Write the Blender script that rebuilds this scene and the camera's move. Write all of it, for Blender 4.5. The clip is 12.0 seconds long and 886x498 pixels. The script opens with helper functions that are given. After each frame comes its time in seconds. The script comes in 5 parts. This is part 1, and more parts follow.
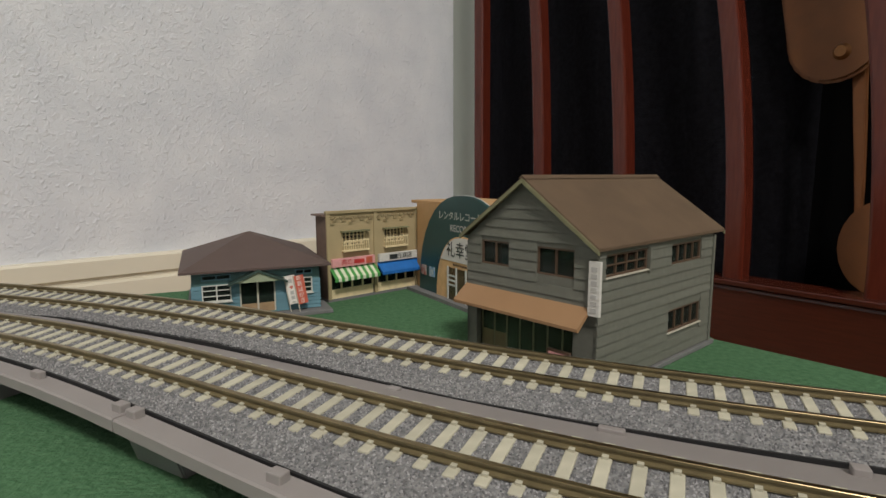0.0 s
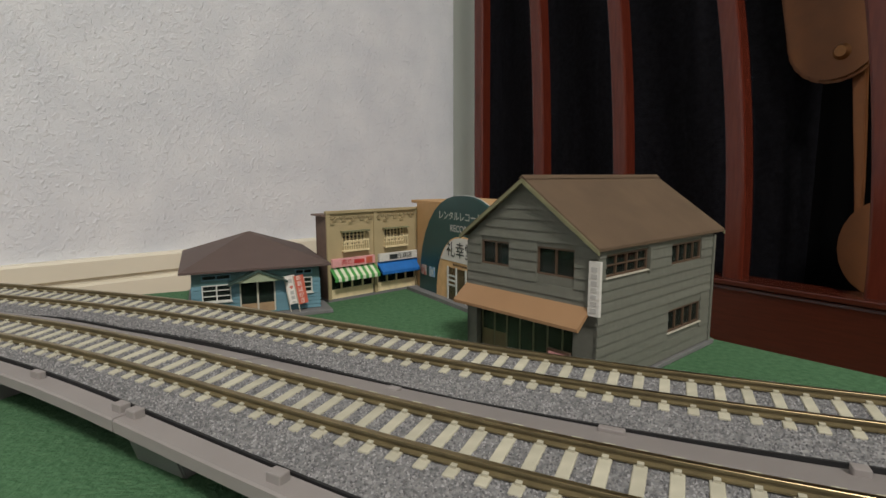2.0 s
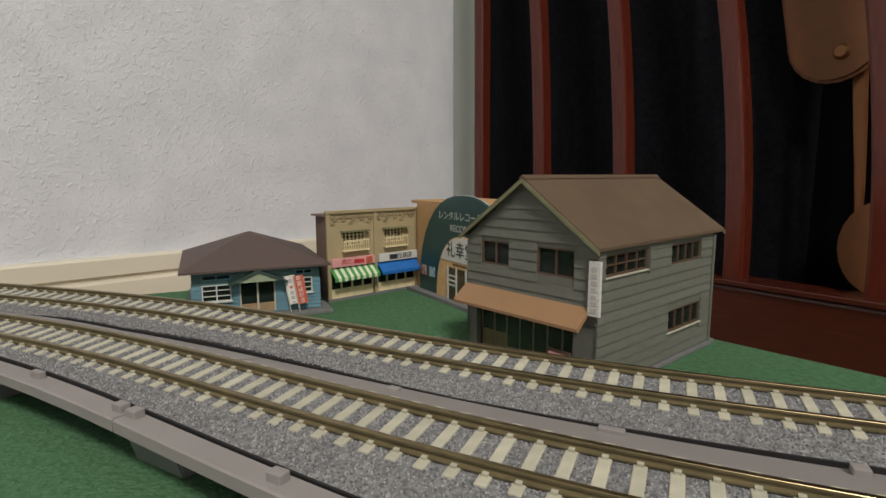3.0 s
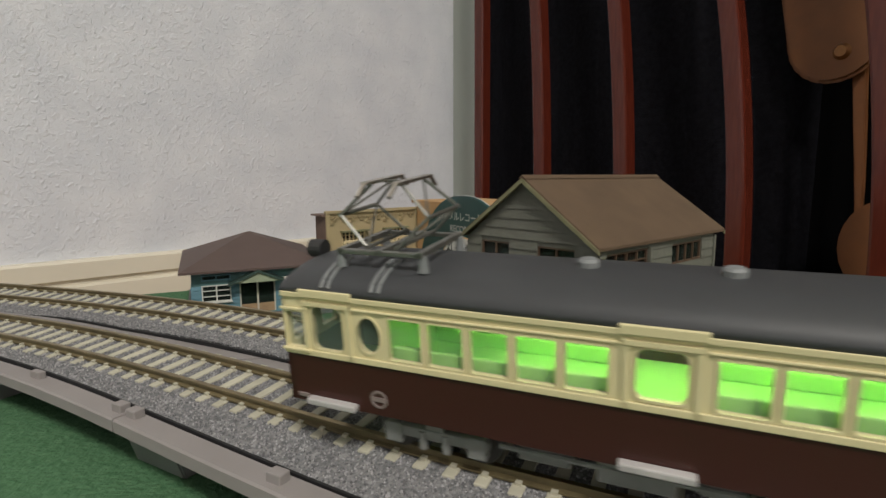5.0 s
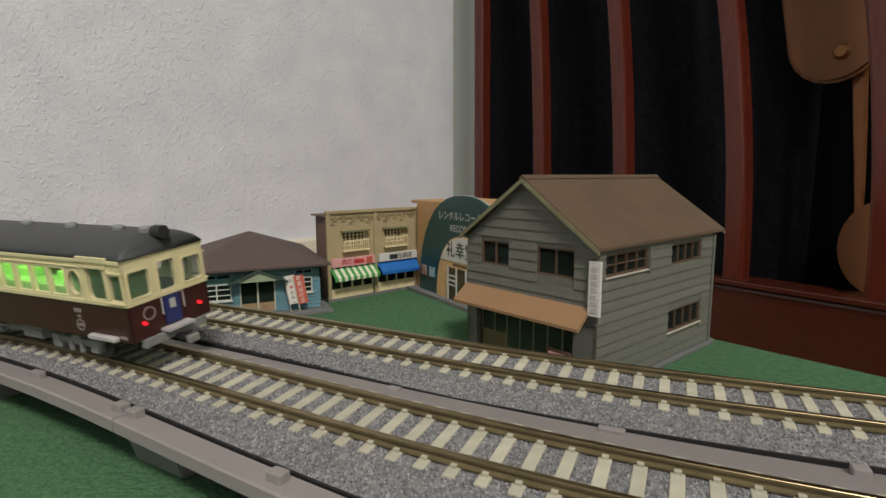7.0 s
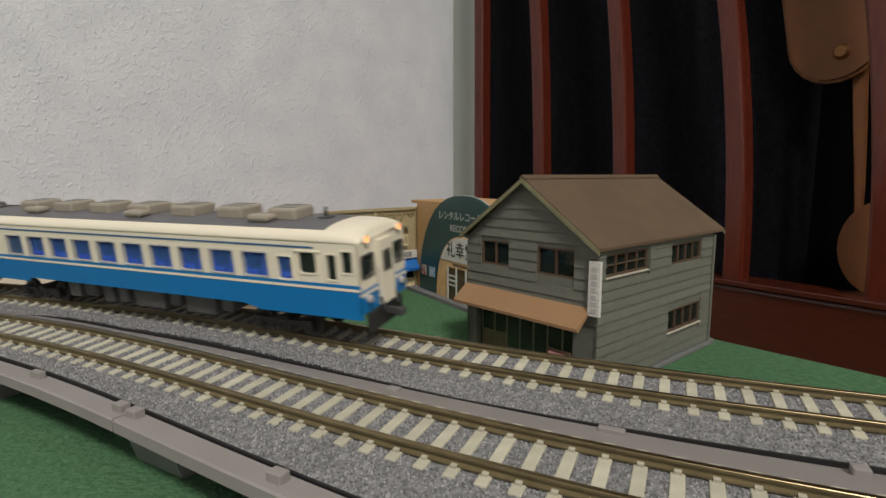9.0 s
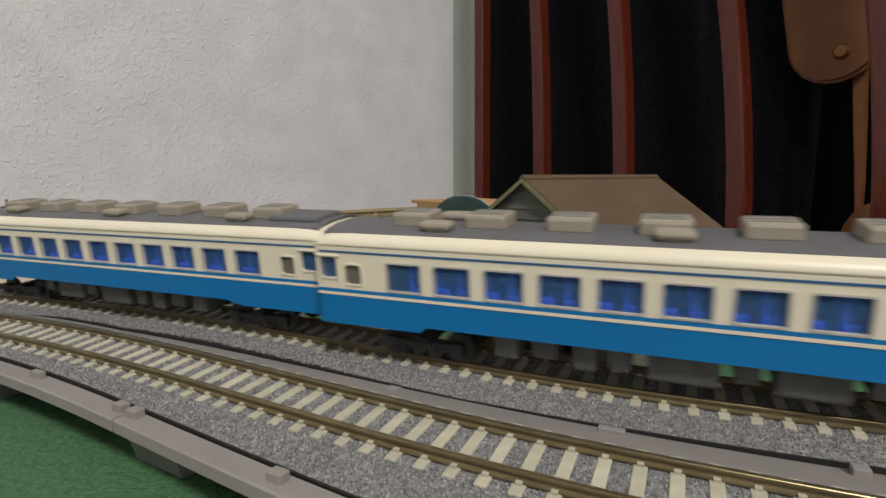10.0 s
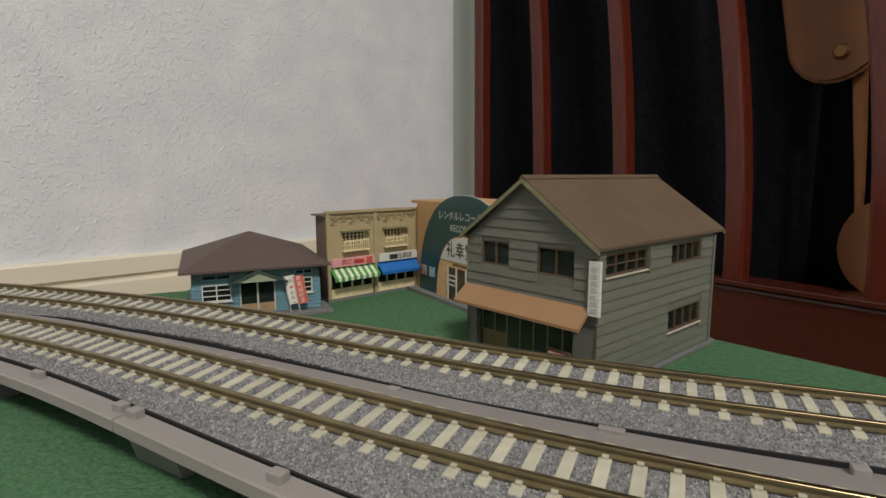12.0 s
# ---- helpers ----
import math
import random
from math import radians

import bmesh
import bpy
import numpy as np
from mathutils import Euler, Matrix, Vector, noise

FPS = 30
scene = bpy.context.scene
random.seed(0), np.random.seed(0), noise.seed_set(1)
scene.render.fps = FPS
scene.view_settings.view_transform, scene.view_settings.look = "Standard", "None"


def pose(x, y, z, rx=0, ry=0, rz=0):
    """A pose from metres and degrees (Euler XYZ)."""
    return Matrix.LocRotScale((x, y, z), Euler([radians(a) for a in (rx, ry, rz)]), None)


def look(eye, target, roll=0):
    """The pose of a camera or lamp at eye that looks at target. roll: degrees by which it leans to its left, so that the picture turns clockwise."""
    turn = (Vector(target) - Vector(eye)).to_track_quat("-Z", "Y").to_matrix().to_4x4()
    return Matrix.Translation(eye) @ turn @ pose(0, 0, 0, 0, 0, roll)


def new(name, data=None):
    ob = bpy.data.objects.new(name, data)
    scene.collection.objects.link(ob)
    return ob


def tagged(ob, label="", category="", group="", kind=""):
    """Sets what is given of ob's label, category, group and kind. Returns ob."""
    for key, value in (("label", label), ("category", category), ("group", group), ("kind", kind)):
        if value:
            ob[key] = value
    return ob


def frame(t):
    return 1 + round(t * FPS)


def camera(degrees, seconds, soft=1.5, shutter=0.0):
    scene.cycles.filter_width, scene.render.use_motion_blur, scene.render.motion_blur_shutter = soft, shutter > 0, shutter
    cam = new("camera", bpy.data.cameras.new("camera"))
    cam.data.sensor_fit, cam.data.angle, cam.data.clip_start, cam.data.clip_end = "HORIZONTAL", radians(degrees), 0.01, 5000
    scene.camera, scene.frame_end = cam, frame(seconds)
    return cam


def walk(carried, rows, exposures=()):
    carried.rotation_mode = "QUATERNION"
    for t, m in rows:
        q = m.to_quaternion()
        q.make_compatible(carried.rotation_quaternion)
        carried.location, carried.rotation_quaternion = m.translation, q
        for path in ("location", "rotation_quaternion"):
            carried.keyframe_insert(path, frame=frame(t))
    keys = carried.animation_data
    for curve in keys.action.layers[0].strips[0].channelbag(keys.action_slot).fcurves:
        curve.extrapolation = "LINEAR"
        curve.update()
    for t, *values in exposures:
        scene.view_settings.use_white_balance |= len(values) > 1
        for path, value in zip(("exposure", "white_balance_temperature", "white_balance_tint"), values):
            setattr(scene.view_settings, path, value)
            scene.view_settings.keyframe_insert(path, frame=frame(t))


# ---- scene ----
cam = camera(79.07, 12.0, soft=1.5, shutter=0.3)
EYE = Vector((0, 0, 0.0486))
VIEW = look(EYE, EYE + Vector((0, math.cos(0.13635), -math.sin(0.13635))), -0.15)
walk(cam, [(0, VIEW), (12, VIEW)], exposures=[(0, 0.0), (12, 0.0)])

# ---- light: one round ceiling lamp in a closed room ----
world = bpy.data.worlds.new("room_air")
scene.world = world
world.use_nodes = True
world.node_tree.nodes["Background"].inputs[0].default_value = (0.9, 0.95, 1, 1)
world.node_tree.nodes["Background"].inputs[1].default_value = 0.0
lamp_data = bpy.data.lights.new("ceiling_light", "AREA")
lamp_data.shape, lamp_data.size, lamp_data.energy, lamp_data.color = "DISK", 0.55, 67.5, (1.0, 0.95, 0.88)
lamp = new("ceiling_light", lamp_data)
lamp.matrix_basis = pose(0.42, -1.50, 2.00)


# ---- materials ----
def mat(name, color, rough=0.6, metal=0.0, vary=0.15, size=0.003, bump=0.0, bump_size=0.0008, second=None, spec=0.5, per_piece=0.0, glow=0.0, alpha=1.0, stretch=None, contrast=0.5, depth=0.0002):
    m = bpy.data.materials.new(name)
    m.use_nodes = True
    nt = m.node_tree
    bsdf = nt.nodes["Principled BSDF"]
    bsdf.inputs["Roughness"].default_value = rough
    bsdf.inputs["Metallic"].default_value = metal
    bsdf.inputs["Specular IOR Level"].default_value = spec
    co = nt.nodes.new("ShaderNodeTexCoord")
    src = co.outputs["Object"]
    if stretch:
        mp = nt.nodes.new("ShaderNodeMapping")
        mp.inputs["Scale"].default_value = stretch
        nt.links.new(src, mp.inputs["Vector"])
        src = mp.outputs["Vector"]
    n1 = nt.nodes.new("ShaderNodeTexNoise")
    n1.inputs["Scale"].default_value = 1 / size
    n1.inputs["Detail"].default_value = 5
    nt.links.new(src, n1.inputs["Vector"])
    ramp = nt.nodes.new("ShaderNodeMapRange")
    ramp.inputs["From Min"].default_value = 0.5 - contrast / 2
    ramp.inputs["From Max"].default_value = 0.5 + contrast / 2
    nt.links.new(n1.outputs["Fac"], ramp.inputs["Value"])
    mix = nt.nodes.new("ShaderNodeMix")
    mix.data_type = "RGBA"
    lo = [c * (1 - vary) for c in color]
    hi = [min(1, c * (1 + vary)) for c in color]
    if second:
        lo, hi = color, second
    mix.inputs["A"].default_value = (*lo, 1)
    mix.inputs["B"].default_value = (*hi, 1)
    nt.links.new(ramp.outputs["Result"], mix.inputs["Factor"])
    out = mix.outputs["Result"]
    if per_piece:
        info = nt.nodes.new("ShaderNodeObjectInfo")
        hsv = nt.nodes.new("ShaderNodeHueSaturation")
        mr = nt.nodes.new("ShaderNodeMapRange")
        mr.inputs["To Min"].default_value, mr.inputs["To Max"].default_value = 1 - per_piece, 1 + per_piece
        nt.links.new(info.outputs["Random"], mr.inputs["Value"])
        nt.links.new(mr.outputs["Result"], hsv.inputs["Value"])
        nt.links.new(out, hsv.inputs["Color"])
        out = hsv.outputs["Color"]
    nt.links.new(out, bsdf.inputs["Base Color"])
    if bump:
        n2 = nt.nodes.new("ShaderNodeTexNoise")
        n2.inputs["Scale"].default_value = 1 / bump_size
        n2.inputs["Detail"].default_value = 3
        nt.links.new(src, n2.inputs["Vector"])
        bp = nt.nodes.new("ShaderNodeBump")
        bp.inputs["Strength"].default_value = bump
        bp.inputs["Distance"].default_value = depth
        nt.links.new(n2.outputs["Fac"], bp.inputs["Height"])
        nt.links.new(bp.outputs["Normal"], bsdf.inputs["Normal"])
    if glow:
        bsdf.inputs["Emission Color"].default_value = (*color, 1)
        bsdf.inputs["Emission Strength"].default_value = glow
    if alpha < 1:
        bsdf.inputs["Alpha"].default_value = alpha
    return m


def glass(name, color, alpha, rough=0.05):
    m = bpy.data.materials.new(name)
    m.use_nodes = True
    b = m.node_tree.nodes["Principled BSDF"]
    b.inputs["Base Color"].default_value = (*color, 1)
    b.inputs["Roughness"].default_value = rough
    b.inputs["Alpha"].default_value = alpha
    return m


def wallpaper():
    m = mat("wallpaper", (0.61, 0.63, 0.68), 0.75, second=(0.74, 0.75, 0.78), size=0.045, spec=0.3)
    nt = m.node_tree
    co = nt.nodes.new("ShaderNodeTexCoord")
    a = nt.nodes.new("ShaderNodeTexNoise")
    a.inputs["Scale"].default_value, a.inputs["Detail"].default_value, a.inputs["Distortion"].default_value = 210, 6, 0.7
    b = nt.nodes.new("ShaderNodeTexNoise")
    b.inputs["Scale"].default_value, b.inputs["Detail"].default_value = 480, 4
    nt.links.new(co.outputs["Object"], a.inputs["Vector"])
    nt.links.new(co.outputs["Object"], b.inputs["Vector"])
    r = nt.nodes.new("ShaderNodeMapRange")
    r.inputs["From Min"].default_value, r.inputs["From Max"].default_value = 0.50, 0.80
    nt.links.new(a.outputs["Fac"], r.inputs["Value"])
    add = nt.nodes.new("ShaderNodeMath")
    add.operation = "MULTIPLY_ADD"
    add.inputs[1].default_value = 0.7
    nt.links.new(b.outputs["Fac"], add.inputs[0])
    nt.links.new(r.outputs["Result"], add.inputs[2])
    bp = nt.nodes.new("ShaderNodeBump")
    bp.inputs["Strength"].default_value, bp.inputs["Distance"].default_value = 0.62, 0.0012
    nt.links.new(add.outputs["Value"], bp.inputs["Height"])
    nt.links.new(bp.outputs["Normal"], nt.nodes["Principled BSDF"].inputs["Normal"])
    return m


M_WALL = wallpaper()
M_SKIRT = mat("cream_trim", (0.72, 0.67, 0.55), 0.45, vary=0.03, size=0.05)
M_SAGE = mat("sage_grey_wall", (0.36, 0.395, 0.355), 0.7, vary=0.05, size=0.05, bump=0.1, bump_size=0.002)
M_CEIL = mat("ceiling_paper", (0.75, 0.74, 0.72), 0.9, vary=0.03, size=0.1)
M_FLOOR = mat("floor_boards", (0.24, 0.15, 0.08), 0.45, vary=0.3, size=0.02, stretch=(1, 8, 1))
M_FELT = mat("green_felt", (0.045, 0.115, 0.054), 0.95, second=(0.092, 0.185, 0.098), size=0.0016, bump=1.0, bump_size=0.0009, spec=0.1, depth=0.0006)
M_BOARD = mat("board_edge", (0.3, 0.24, 0.16), 0.7)
M_WOOD = mat("mahogany", (0.066, 0.011, 0.006), 0.22, second=(0.098, 0.019, 0.010), size=0.012, stretch=(6, 6, 0.6), spec=0.42, bump=0.1, bump_size=0.003)
M_WOODR = mat("mahogany_rail", (0.039, 0.009, 0.005), 0.24, second=(0.062, 0.013, 0.007), size=0.012, stretch=(0.6, 6, 6), spec=0.42, bump=0.1, bump_size=0.003)
M_CLOTH = mat("navy_cloth", (0.004, 0.004, 0.0052), 0.95, second=(0.0105, 0.0105, 0.0135), size=0.004, bump=0.8, bump_size=0.0012, spec=0.05, depth=0.0006)
# shade of the gap behind the strap, put into the added sheet's colour
M_STRAPGAP = mat("strap_gap_shade", (0.002, 0.002, 0.0022), 0.95, spec=0.05)
M_LEATHER = mat("tan_leather", (0.135, 0.047, 0.009), 0.6, vary=0.14, size=0.012, bump=0.3, bump_size=0.0012)
M_BRASS = mat("dull_brass", (0.20, 0.09, 0.03), 0.35, metal=0.6)
M_BALLAST = mat("grey_ballast", (0.125, 0.127, 0.132), 0.9, second=(0.27, 0.27, 0.268), size=0.0010, bump=1.0, bump_size=0.0006, contrast=0.35, depth=0.0005, spec=0.2)
M_SLEEPER = mat("concrete_sleeper", (0.43, 0.41, 0.32), 0.75, vary=0.12, size=0.003, bump=0.15, bump_size=0.0006, per_piece=0.08)
M_RAILSIDE = mat("rail_side", (0.118, 0.094, 0.047), 0.5, vary=0.25, size=0.004)
M_RAILTOP = mat("rail_top", (0.29, 0.23, 0.13), 0.30, metal=1.0, vary=0.15, size=0.004)
M_DECK = mat("grey_deck", (0.25, 0.229, 0.222), 0.6, vary=0.06, size=0.012, bump=0.08, bump_size=0.001)
# near black: deck-gap shade put into colour; also the track base's own black
M_DECKDARK = mat("gap_shade_and_base_black", (0.012, 0.012, 0.013), 0.9)
M_PIER = mat("grey_pier", (0.15, 0.155, 0.15), 0.6, vary=0.08, size=0.01)


# ---- mesh helpers ----
def part(name, bm, material, parent=None, label="", smooth=False, m=None):
    me = bpy.data.meshes.new(name)
    bmesh.ops.recalc_face_normals(bm, faces=bm.faces)
    bm.to_mesh(me)
    bm.free()
    for p in me.polygons:
        p.use_smooth = smooth
    me.materials.append(material)
    ob = new(name, me)
    if parent:
        ob.parent = parent
    if m is not None:
        ob.matrix_basis = m
    if label:
        ob["label"] = label
    return ob


def again(name, other, parent, m):
    ob = new(name, other.data)
    ob.parent = parent
    ob.matrix_basis = m
    return ob


def box(x0, x1, y0, y1, z0, z1, bevel=0.0, bm=None):
    own = bmesh.new()
    vs = [own.verts.new((x, y, z)) for x in (x0, x1) for y in (y0, y1) for z in (z0, z1)]
    for f in ((0, 1, 3, 2), (4, 6, 7, 5), (0, 4, 5, 1), (2, 3, 7, 6), (0, 2, 6, 4), (1, 5, 7, 3)):
        own.faces.new([vs[i] for i in f])
    if bevel:
        bmesh.ops.recalc_face_normals(own, faces=own.faces)
        bmesh.ops.bevel(own, geom=own.edges[:], offset=bevel, segments=2, affect="EDGES", profile=0.5)
    if bm is None:
        return own
    join(bm, own)
    return bm


def join(bm, own):
    me = bpy.data.meshes.new("tmp")
    own.to_mesh(me)
    own.free()
    bm.from_mesh(me)
    bpy.data.meshes.remove(me)


def cyl(r, z0, z1, n=16, r2=None, bm=None, m=None):
    own = bmesh.new()
    bmesh.ops.create_cone(own, cap_ends=True, segments=n, radius1=r, radius2=r if r2 is None else r2, depth=z1 - z0)
    bmesh.ops.translate(own, verts=own.verts, vec=(0, 0, (z0 + z1) / 2))
    if m is not None:
        bmesh.ops.transform(own, matrix=m, verts=own.verts)
    if bm is None:
        return own
    join(bm, own)
    return bm


def rod(a, b, r, bm=None, n=6):
    a, b = Vector(a), Vector(b)
    d = b - a
    m = Matrix.Translation(a) @ d.to_track_quat("Z", "Y").to_matrix().to_4x4()
    return cyl(r, 0, d.length, n, bm=bm, m=m)


def prism(outline, axis, lo, hi, bevel=0.0):
    """A closed outline of (u, v) drawn out along an axis: x -> (y, z), y -> (x, z), z -> (x, y)."""
    bm = bmesh.new()

    def put(u, v, w):
        return {"x": (w, u, v), "y": (u, w, v), "z": (u, v, w)}[axis]
    a = [bm.verts.new(put(u, v, lo)) for u, v in outline]
    b = [bm.verts.new(put(u, v, hi)) for u, v in outline]
    n = len(a)
    bm.faces.new(a)
    bm.faces.new(b[::-1])
    for i in range(n):
        bm.faces.new((a[i], b[i], b[(i + 1) % n], a[(i + 1) % n]))
    if bevel:
        bmesh.ops.recalc_face_normals(bm, faces=bm.faces)
        bmesh.ops.bevel(bm, geom=bm.edges[:], offset=bevel, segments=2, affect="EDGES")
    return bm


def oval(cx, cz, w, h, power, n=24):
    """An ellipse for power 2, else a rectangle whose corners are rounder the lower the power."""
    pts = []
    if power <= 2:
        for i in range(n):
            a = 2 * math.pi * (i + 0.5) / n
            pts.append((cx + w / 2 * math.cos(a), cz + h / 2 * math.sin(a)))
        return pts
    r = min(w, h) * min(0.3, 1.5 / power)
    for k, (sx, sz) in enumerate(((1, 1), (-1, 1), (-1, -1), (1, -1))):
        for i in range(4):
            a = math.pi / 2 * (k + i / 3)
            pts.append((cx + sx * (w / 2 - r) + r * math.cos(a), cz + sz * (h / 2 - r) + r * math.sin(a)))
    return pts


def holed(x0, x1, z0, z1, holes, thick, y=0.0):
    """A wall in the xz plane with its outside at y, thick towards +y. holes: (centre x, centre z, width, height, power)."""
    bm = bmesh.new()

    def quad(a, b, c, d):
        if b > a and d > c:
            bm.faces.new([bm.verts.new(p) for p in ((a, y, c), (b, y, c), (b, y, d), (a, y, d))])
    x = x0
    for cx, cz, w, h, power in sorted(holes):
        g = 0.0002
        a, b, c, d = cx - w / 2 - g, cx + w / 2 + g, cz - h / 2 - g, cz + h / 2 + g
        quad(x, a, z0, z1)
        quad(a, b, z0, c)
        quad(a, b, d, z1)
        inner = oval(cx, cz, w, h, power)
        outer = []
        for px, pz in inner:
            dx, dz = px - cx, pz - cz
            k = min((w / 2 + g) / max(abs(dx), 1e-9), (h / 2 + g) / max(abs(dz), 1e-9))
            outer.append((cx + dx * k, cz + dz * k))
        vi = [bm.verts.new((p[0], y, p[1])) for p in inner]
        vo = [bm.verts.new((p[0], y, p[1])) for p in outer]
        n = len(vi)
        for i in range(n):
            j = (i + 1) % n
            po, pj = outer[i], outer[j]
            if abs(po[0] - pj[0]) > 1e-7 and abs(po[1] - pj[1]) > 1e-7:
                corner = (cx + math.copysign(w / 2 + g, po[0] + pj[0] - 2 * cx), cz + math.copysign(h / 2 + g, po[1] + pj[1] - 2 * cz))
                bm.faces.new((vi[i], vi[j], vo[j], bm.verts.new((corner[0], y, corner[1])), vo[i]))
            else:
                bm.faces.new((vi[i], vi[j], vo[j], vo[i]))
        x = b
    quad(x, x1, z0, z1)
    bmesh.ops.remove_doubles(bm, verts=bm.verts, dist=1e-6)
    for f in bm.faces:
        if f.normal.y > 0:
            f.normal_flip()
    bm.normal_update()
    r = bmesh.ops.extrude_face_region(bm, geom=bm.faces[:])
    bmesh.ops.translate(bm, verts=[g for g in r["geom"] if isinstance(g, bmesh.types.BMVert)], vec=(0, thick, 0))
    return bm


def ring(cx, cz, w, h, power, border, y0, y1):
    """A frame round an opening."""
    bm = bmesh.new()
    a = oval(cx, cz, w, h, power)
    b = oval(cx, cz, w + 2 * border, h + 2 * border, power)
    rows = [[bm.verts.new((p[0], yy, p[1])) for p in pts] for pts, yy in ((a, y1), (a, y0), (b, y0), (b, y1))]
    n = len(a)
    for k in range(4):
        for i in range(n):
            j = (i + 1) % n
            bm.faces.new((rows[k][i], rows[k][j], rows[(k + 1) % 4][j], rows[(k + 1) % 4][i]))
    return bm


def empty(name, m, label, category, group=""):
    e = new(name)
    e.matrix_basis = m
    return tagged(e, label, category, group)


def writing(name, text, size, material, parent, m, label=""):
    cu = bpy.data.curves.new(name, "FONT")
    cu.body, cu.size, cu.align_x, cu.align_y, cu.extrude = text, size, "CENTER", "CENTER", 0.00003
    tmp = new("tmp_text", cu)
    me = bpy.data.meshes.new_from_object(tmp.evaluated_get(bpy.context.evaluated_depsgraph_get()))
    bpy.data.objects.remove(tmp)
    me.materials.clear()
    me.materials.append(material)
    ob = new(name, me)
    ob.parent, ob.matrix_basis = parent, m
    if label:
        ob["label"] = label
    return ob


# ---- the line of the two tracks ----
RAIL = 0.013          # height of the inner rail's top over the mat
CANT = math.atan(0.00097 / 0.009)
STEP = 0.0025
LO, HI = -1.45, 0.45


def heading(s):
    c = min(max(s, -0.15), 0.06) / 0.15
    h = -0.48019 + 0.26973 * c + 0.32699 * c**2 - 0.61662 * c**3 - 0.51425 * c**4
    if s < -0.15:
        h += (-0.15 - s) / 0.38
    if s > 0.06:
        h -= (s - 0.06) / 0.38
    return h


def gap(s):
    return 0.03177 + 0.004263 * min(max(s, -0.15), 0.06) / 0.15


def centre_line():
    n = int(round((HI - LO) / STEP))
    ss = [LO + i * STEP for i in range(n + 1)]
    pts = [Vector((0, 0))]
    for a, b in zip(ss, ss[1:]):
        h = (heading(a) + heading(b)) / 2
        pts.append(pts[-1] + Vector((math.cos(h), math.sin(h))) * (b - a))
    k = int(round((0 - LO) / STEP))
    shift = Vector((0.00266, 0.06948)) - pts[k]
    return ss, [p + shift for p in pts]


SS, LINE = centre_line()


def along(track):
    """Places, normals and lengths along one track; 0 the inner, 1 the outer."""
    pts, nor = [], []
    for s, p in zip(SS, LINE):
        n = Vector((-math.sin(heading(s)), math.cos(heading(s))))
        pts.append(p + n * gap(s) * track)
        nor.append(n)
    ln = [0.0]
    for a, b in zip(pts, pts[1:]):
        ln.append(ln[-1] + (b - a).length)
    k = int(round((0 - LO) / STEP))
    return np.array([(p.x, p.y, n.x, n.y) for p, n in zip(pts, nor)]), np.array([v - ln[k] for v in ln])


TRACKS = [along(0), along(1)]


def on_track(track, s, lat=0.0, up=0.0):
    """A place by length along a track, offset to the side and up from the canted rail plane."""
    rows, ln = TRACKS[track]
    k = min(max(int(np.searchsorted(ln, s)) - 1, 0), len(ln) - 2)
    u = (s - ln[k]) / (ln[k + 1] - ln[k])
    x, y, nx, ny = (float(v) for v in rows[k] * (1 - u) + rows[k + 1] * u)
    n = Vector((nx, ny)).normalized()
    side = lat * math.cos(CANT) - up * math.sin(CANT)
    return Vector((x + n.x * side, y + n.y * side, RAIL + 0.0005 + up * math.cos(CANT) + lat * math.sin(CANT))), n


def track_pose(track, s, bogies):
    a, _ = on_track(track, s - bogies / 2)
    b, _ = on_track(track, s + bogies / 2)
    d = b - a
    mid = (a + b) / 2
    return Matrix.Translation(mid) @ Matrix.Rotation(math.atan2(d.y, d.x), 4, "Z") @ Matrix.Rotation(CANT, 4, "X")


def shoulder(track, s):
    """How much farther out the near edge of the ballast and the deck lies, which run straighter than the rails."""
    if track == 0:
        return min(max(-0.0022 - 0.0455 * (s + 0.01), -0.0045), 0.0034)
    if s < -0.1:
        return min(-0.0042 + 0.12 * (-0.1 - s), -0.0008)
    return min(max(-0.0022 + 0.020 * s, -0.0042), -0.0008)


def lift(track, s):
    """How much the outer track's near shoulder rises where the two tracks draw together."""
    if track == 0:
        return 0.0
    rise = min(max((-0.01 - s) * 0.026, 0.0), 0.0016) - max((-0.1 - s) * 0.03, 0.0)
    return max(rise, 0.0) - 0.1 * shoulder(1, s)


def sweep(track, profile, s0, s1, step=0.005, flat=False):
    """A closed profile of (side, up) drawn along a track. flat: level, heights over the rail's top, no cant."""
    bm = bmesh.new()
    n = max(2, int(round((s1 - s0) / step)) + 1)
    rows = []
    for i in range(n):
        s = s0 + (s1 - s0) * i / (n - 1)
        row = []
        for lat, up in profile:
            if lat < -0.0105:
                lat, up = lat + shoulder(track, s), up + lift(track, s)
            if flat:
                p, nn = on_track(track, s)
                p = Vector((p.x + nn.x * lat, p.y + nn.y * lat, RAIL + up))
            else:
                p, _ = on_track(track, s, lat, up)
            row.append(bm.verts.new(p))
        rows.append(row)
    k = len(profile)
    for a, b in zip(rows, rows[1:]):
        for i in range(k):
            bm.faces.new((a[i], b[i], b[(i + 1) % k], a[(i + 1) % k]))
    bm.faces.new(rows[0])
    bm.faces.new(rows[-1][::-1])
    return bm


# ---- the room ----
WALL_DIR = math.radians(43)
W0 = Vector((-0.2466, 0.5))
wd = Vector((math.cos(WALL_DIR), math.sin(WALL_DIR)))
CORNER = W0 + wd * 0.357
FLOOR_Z = -0.080


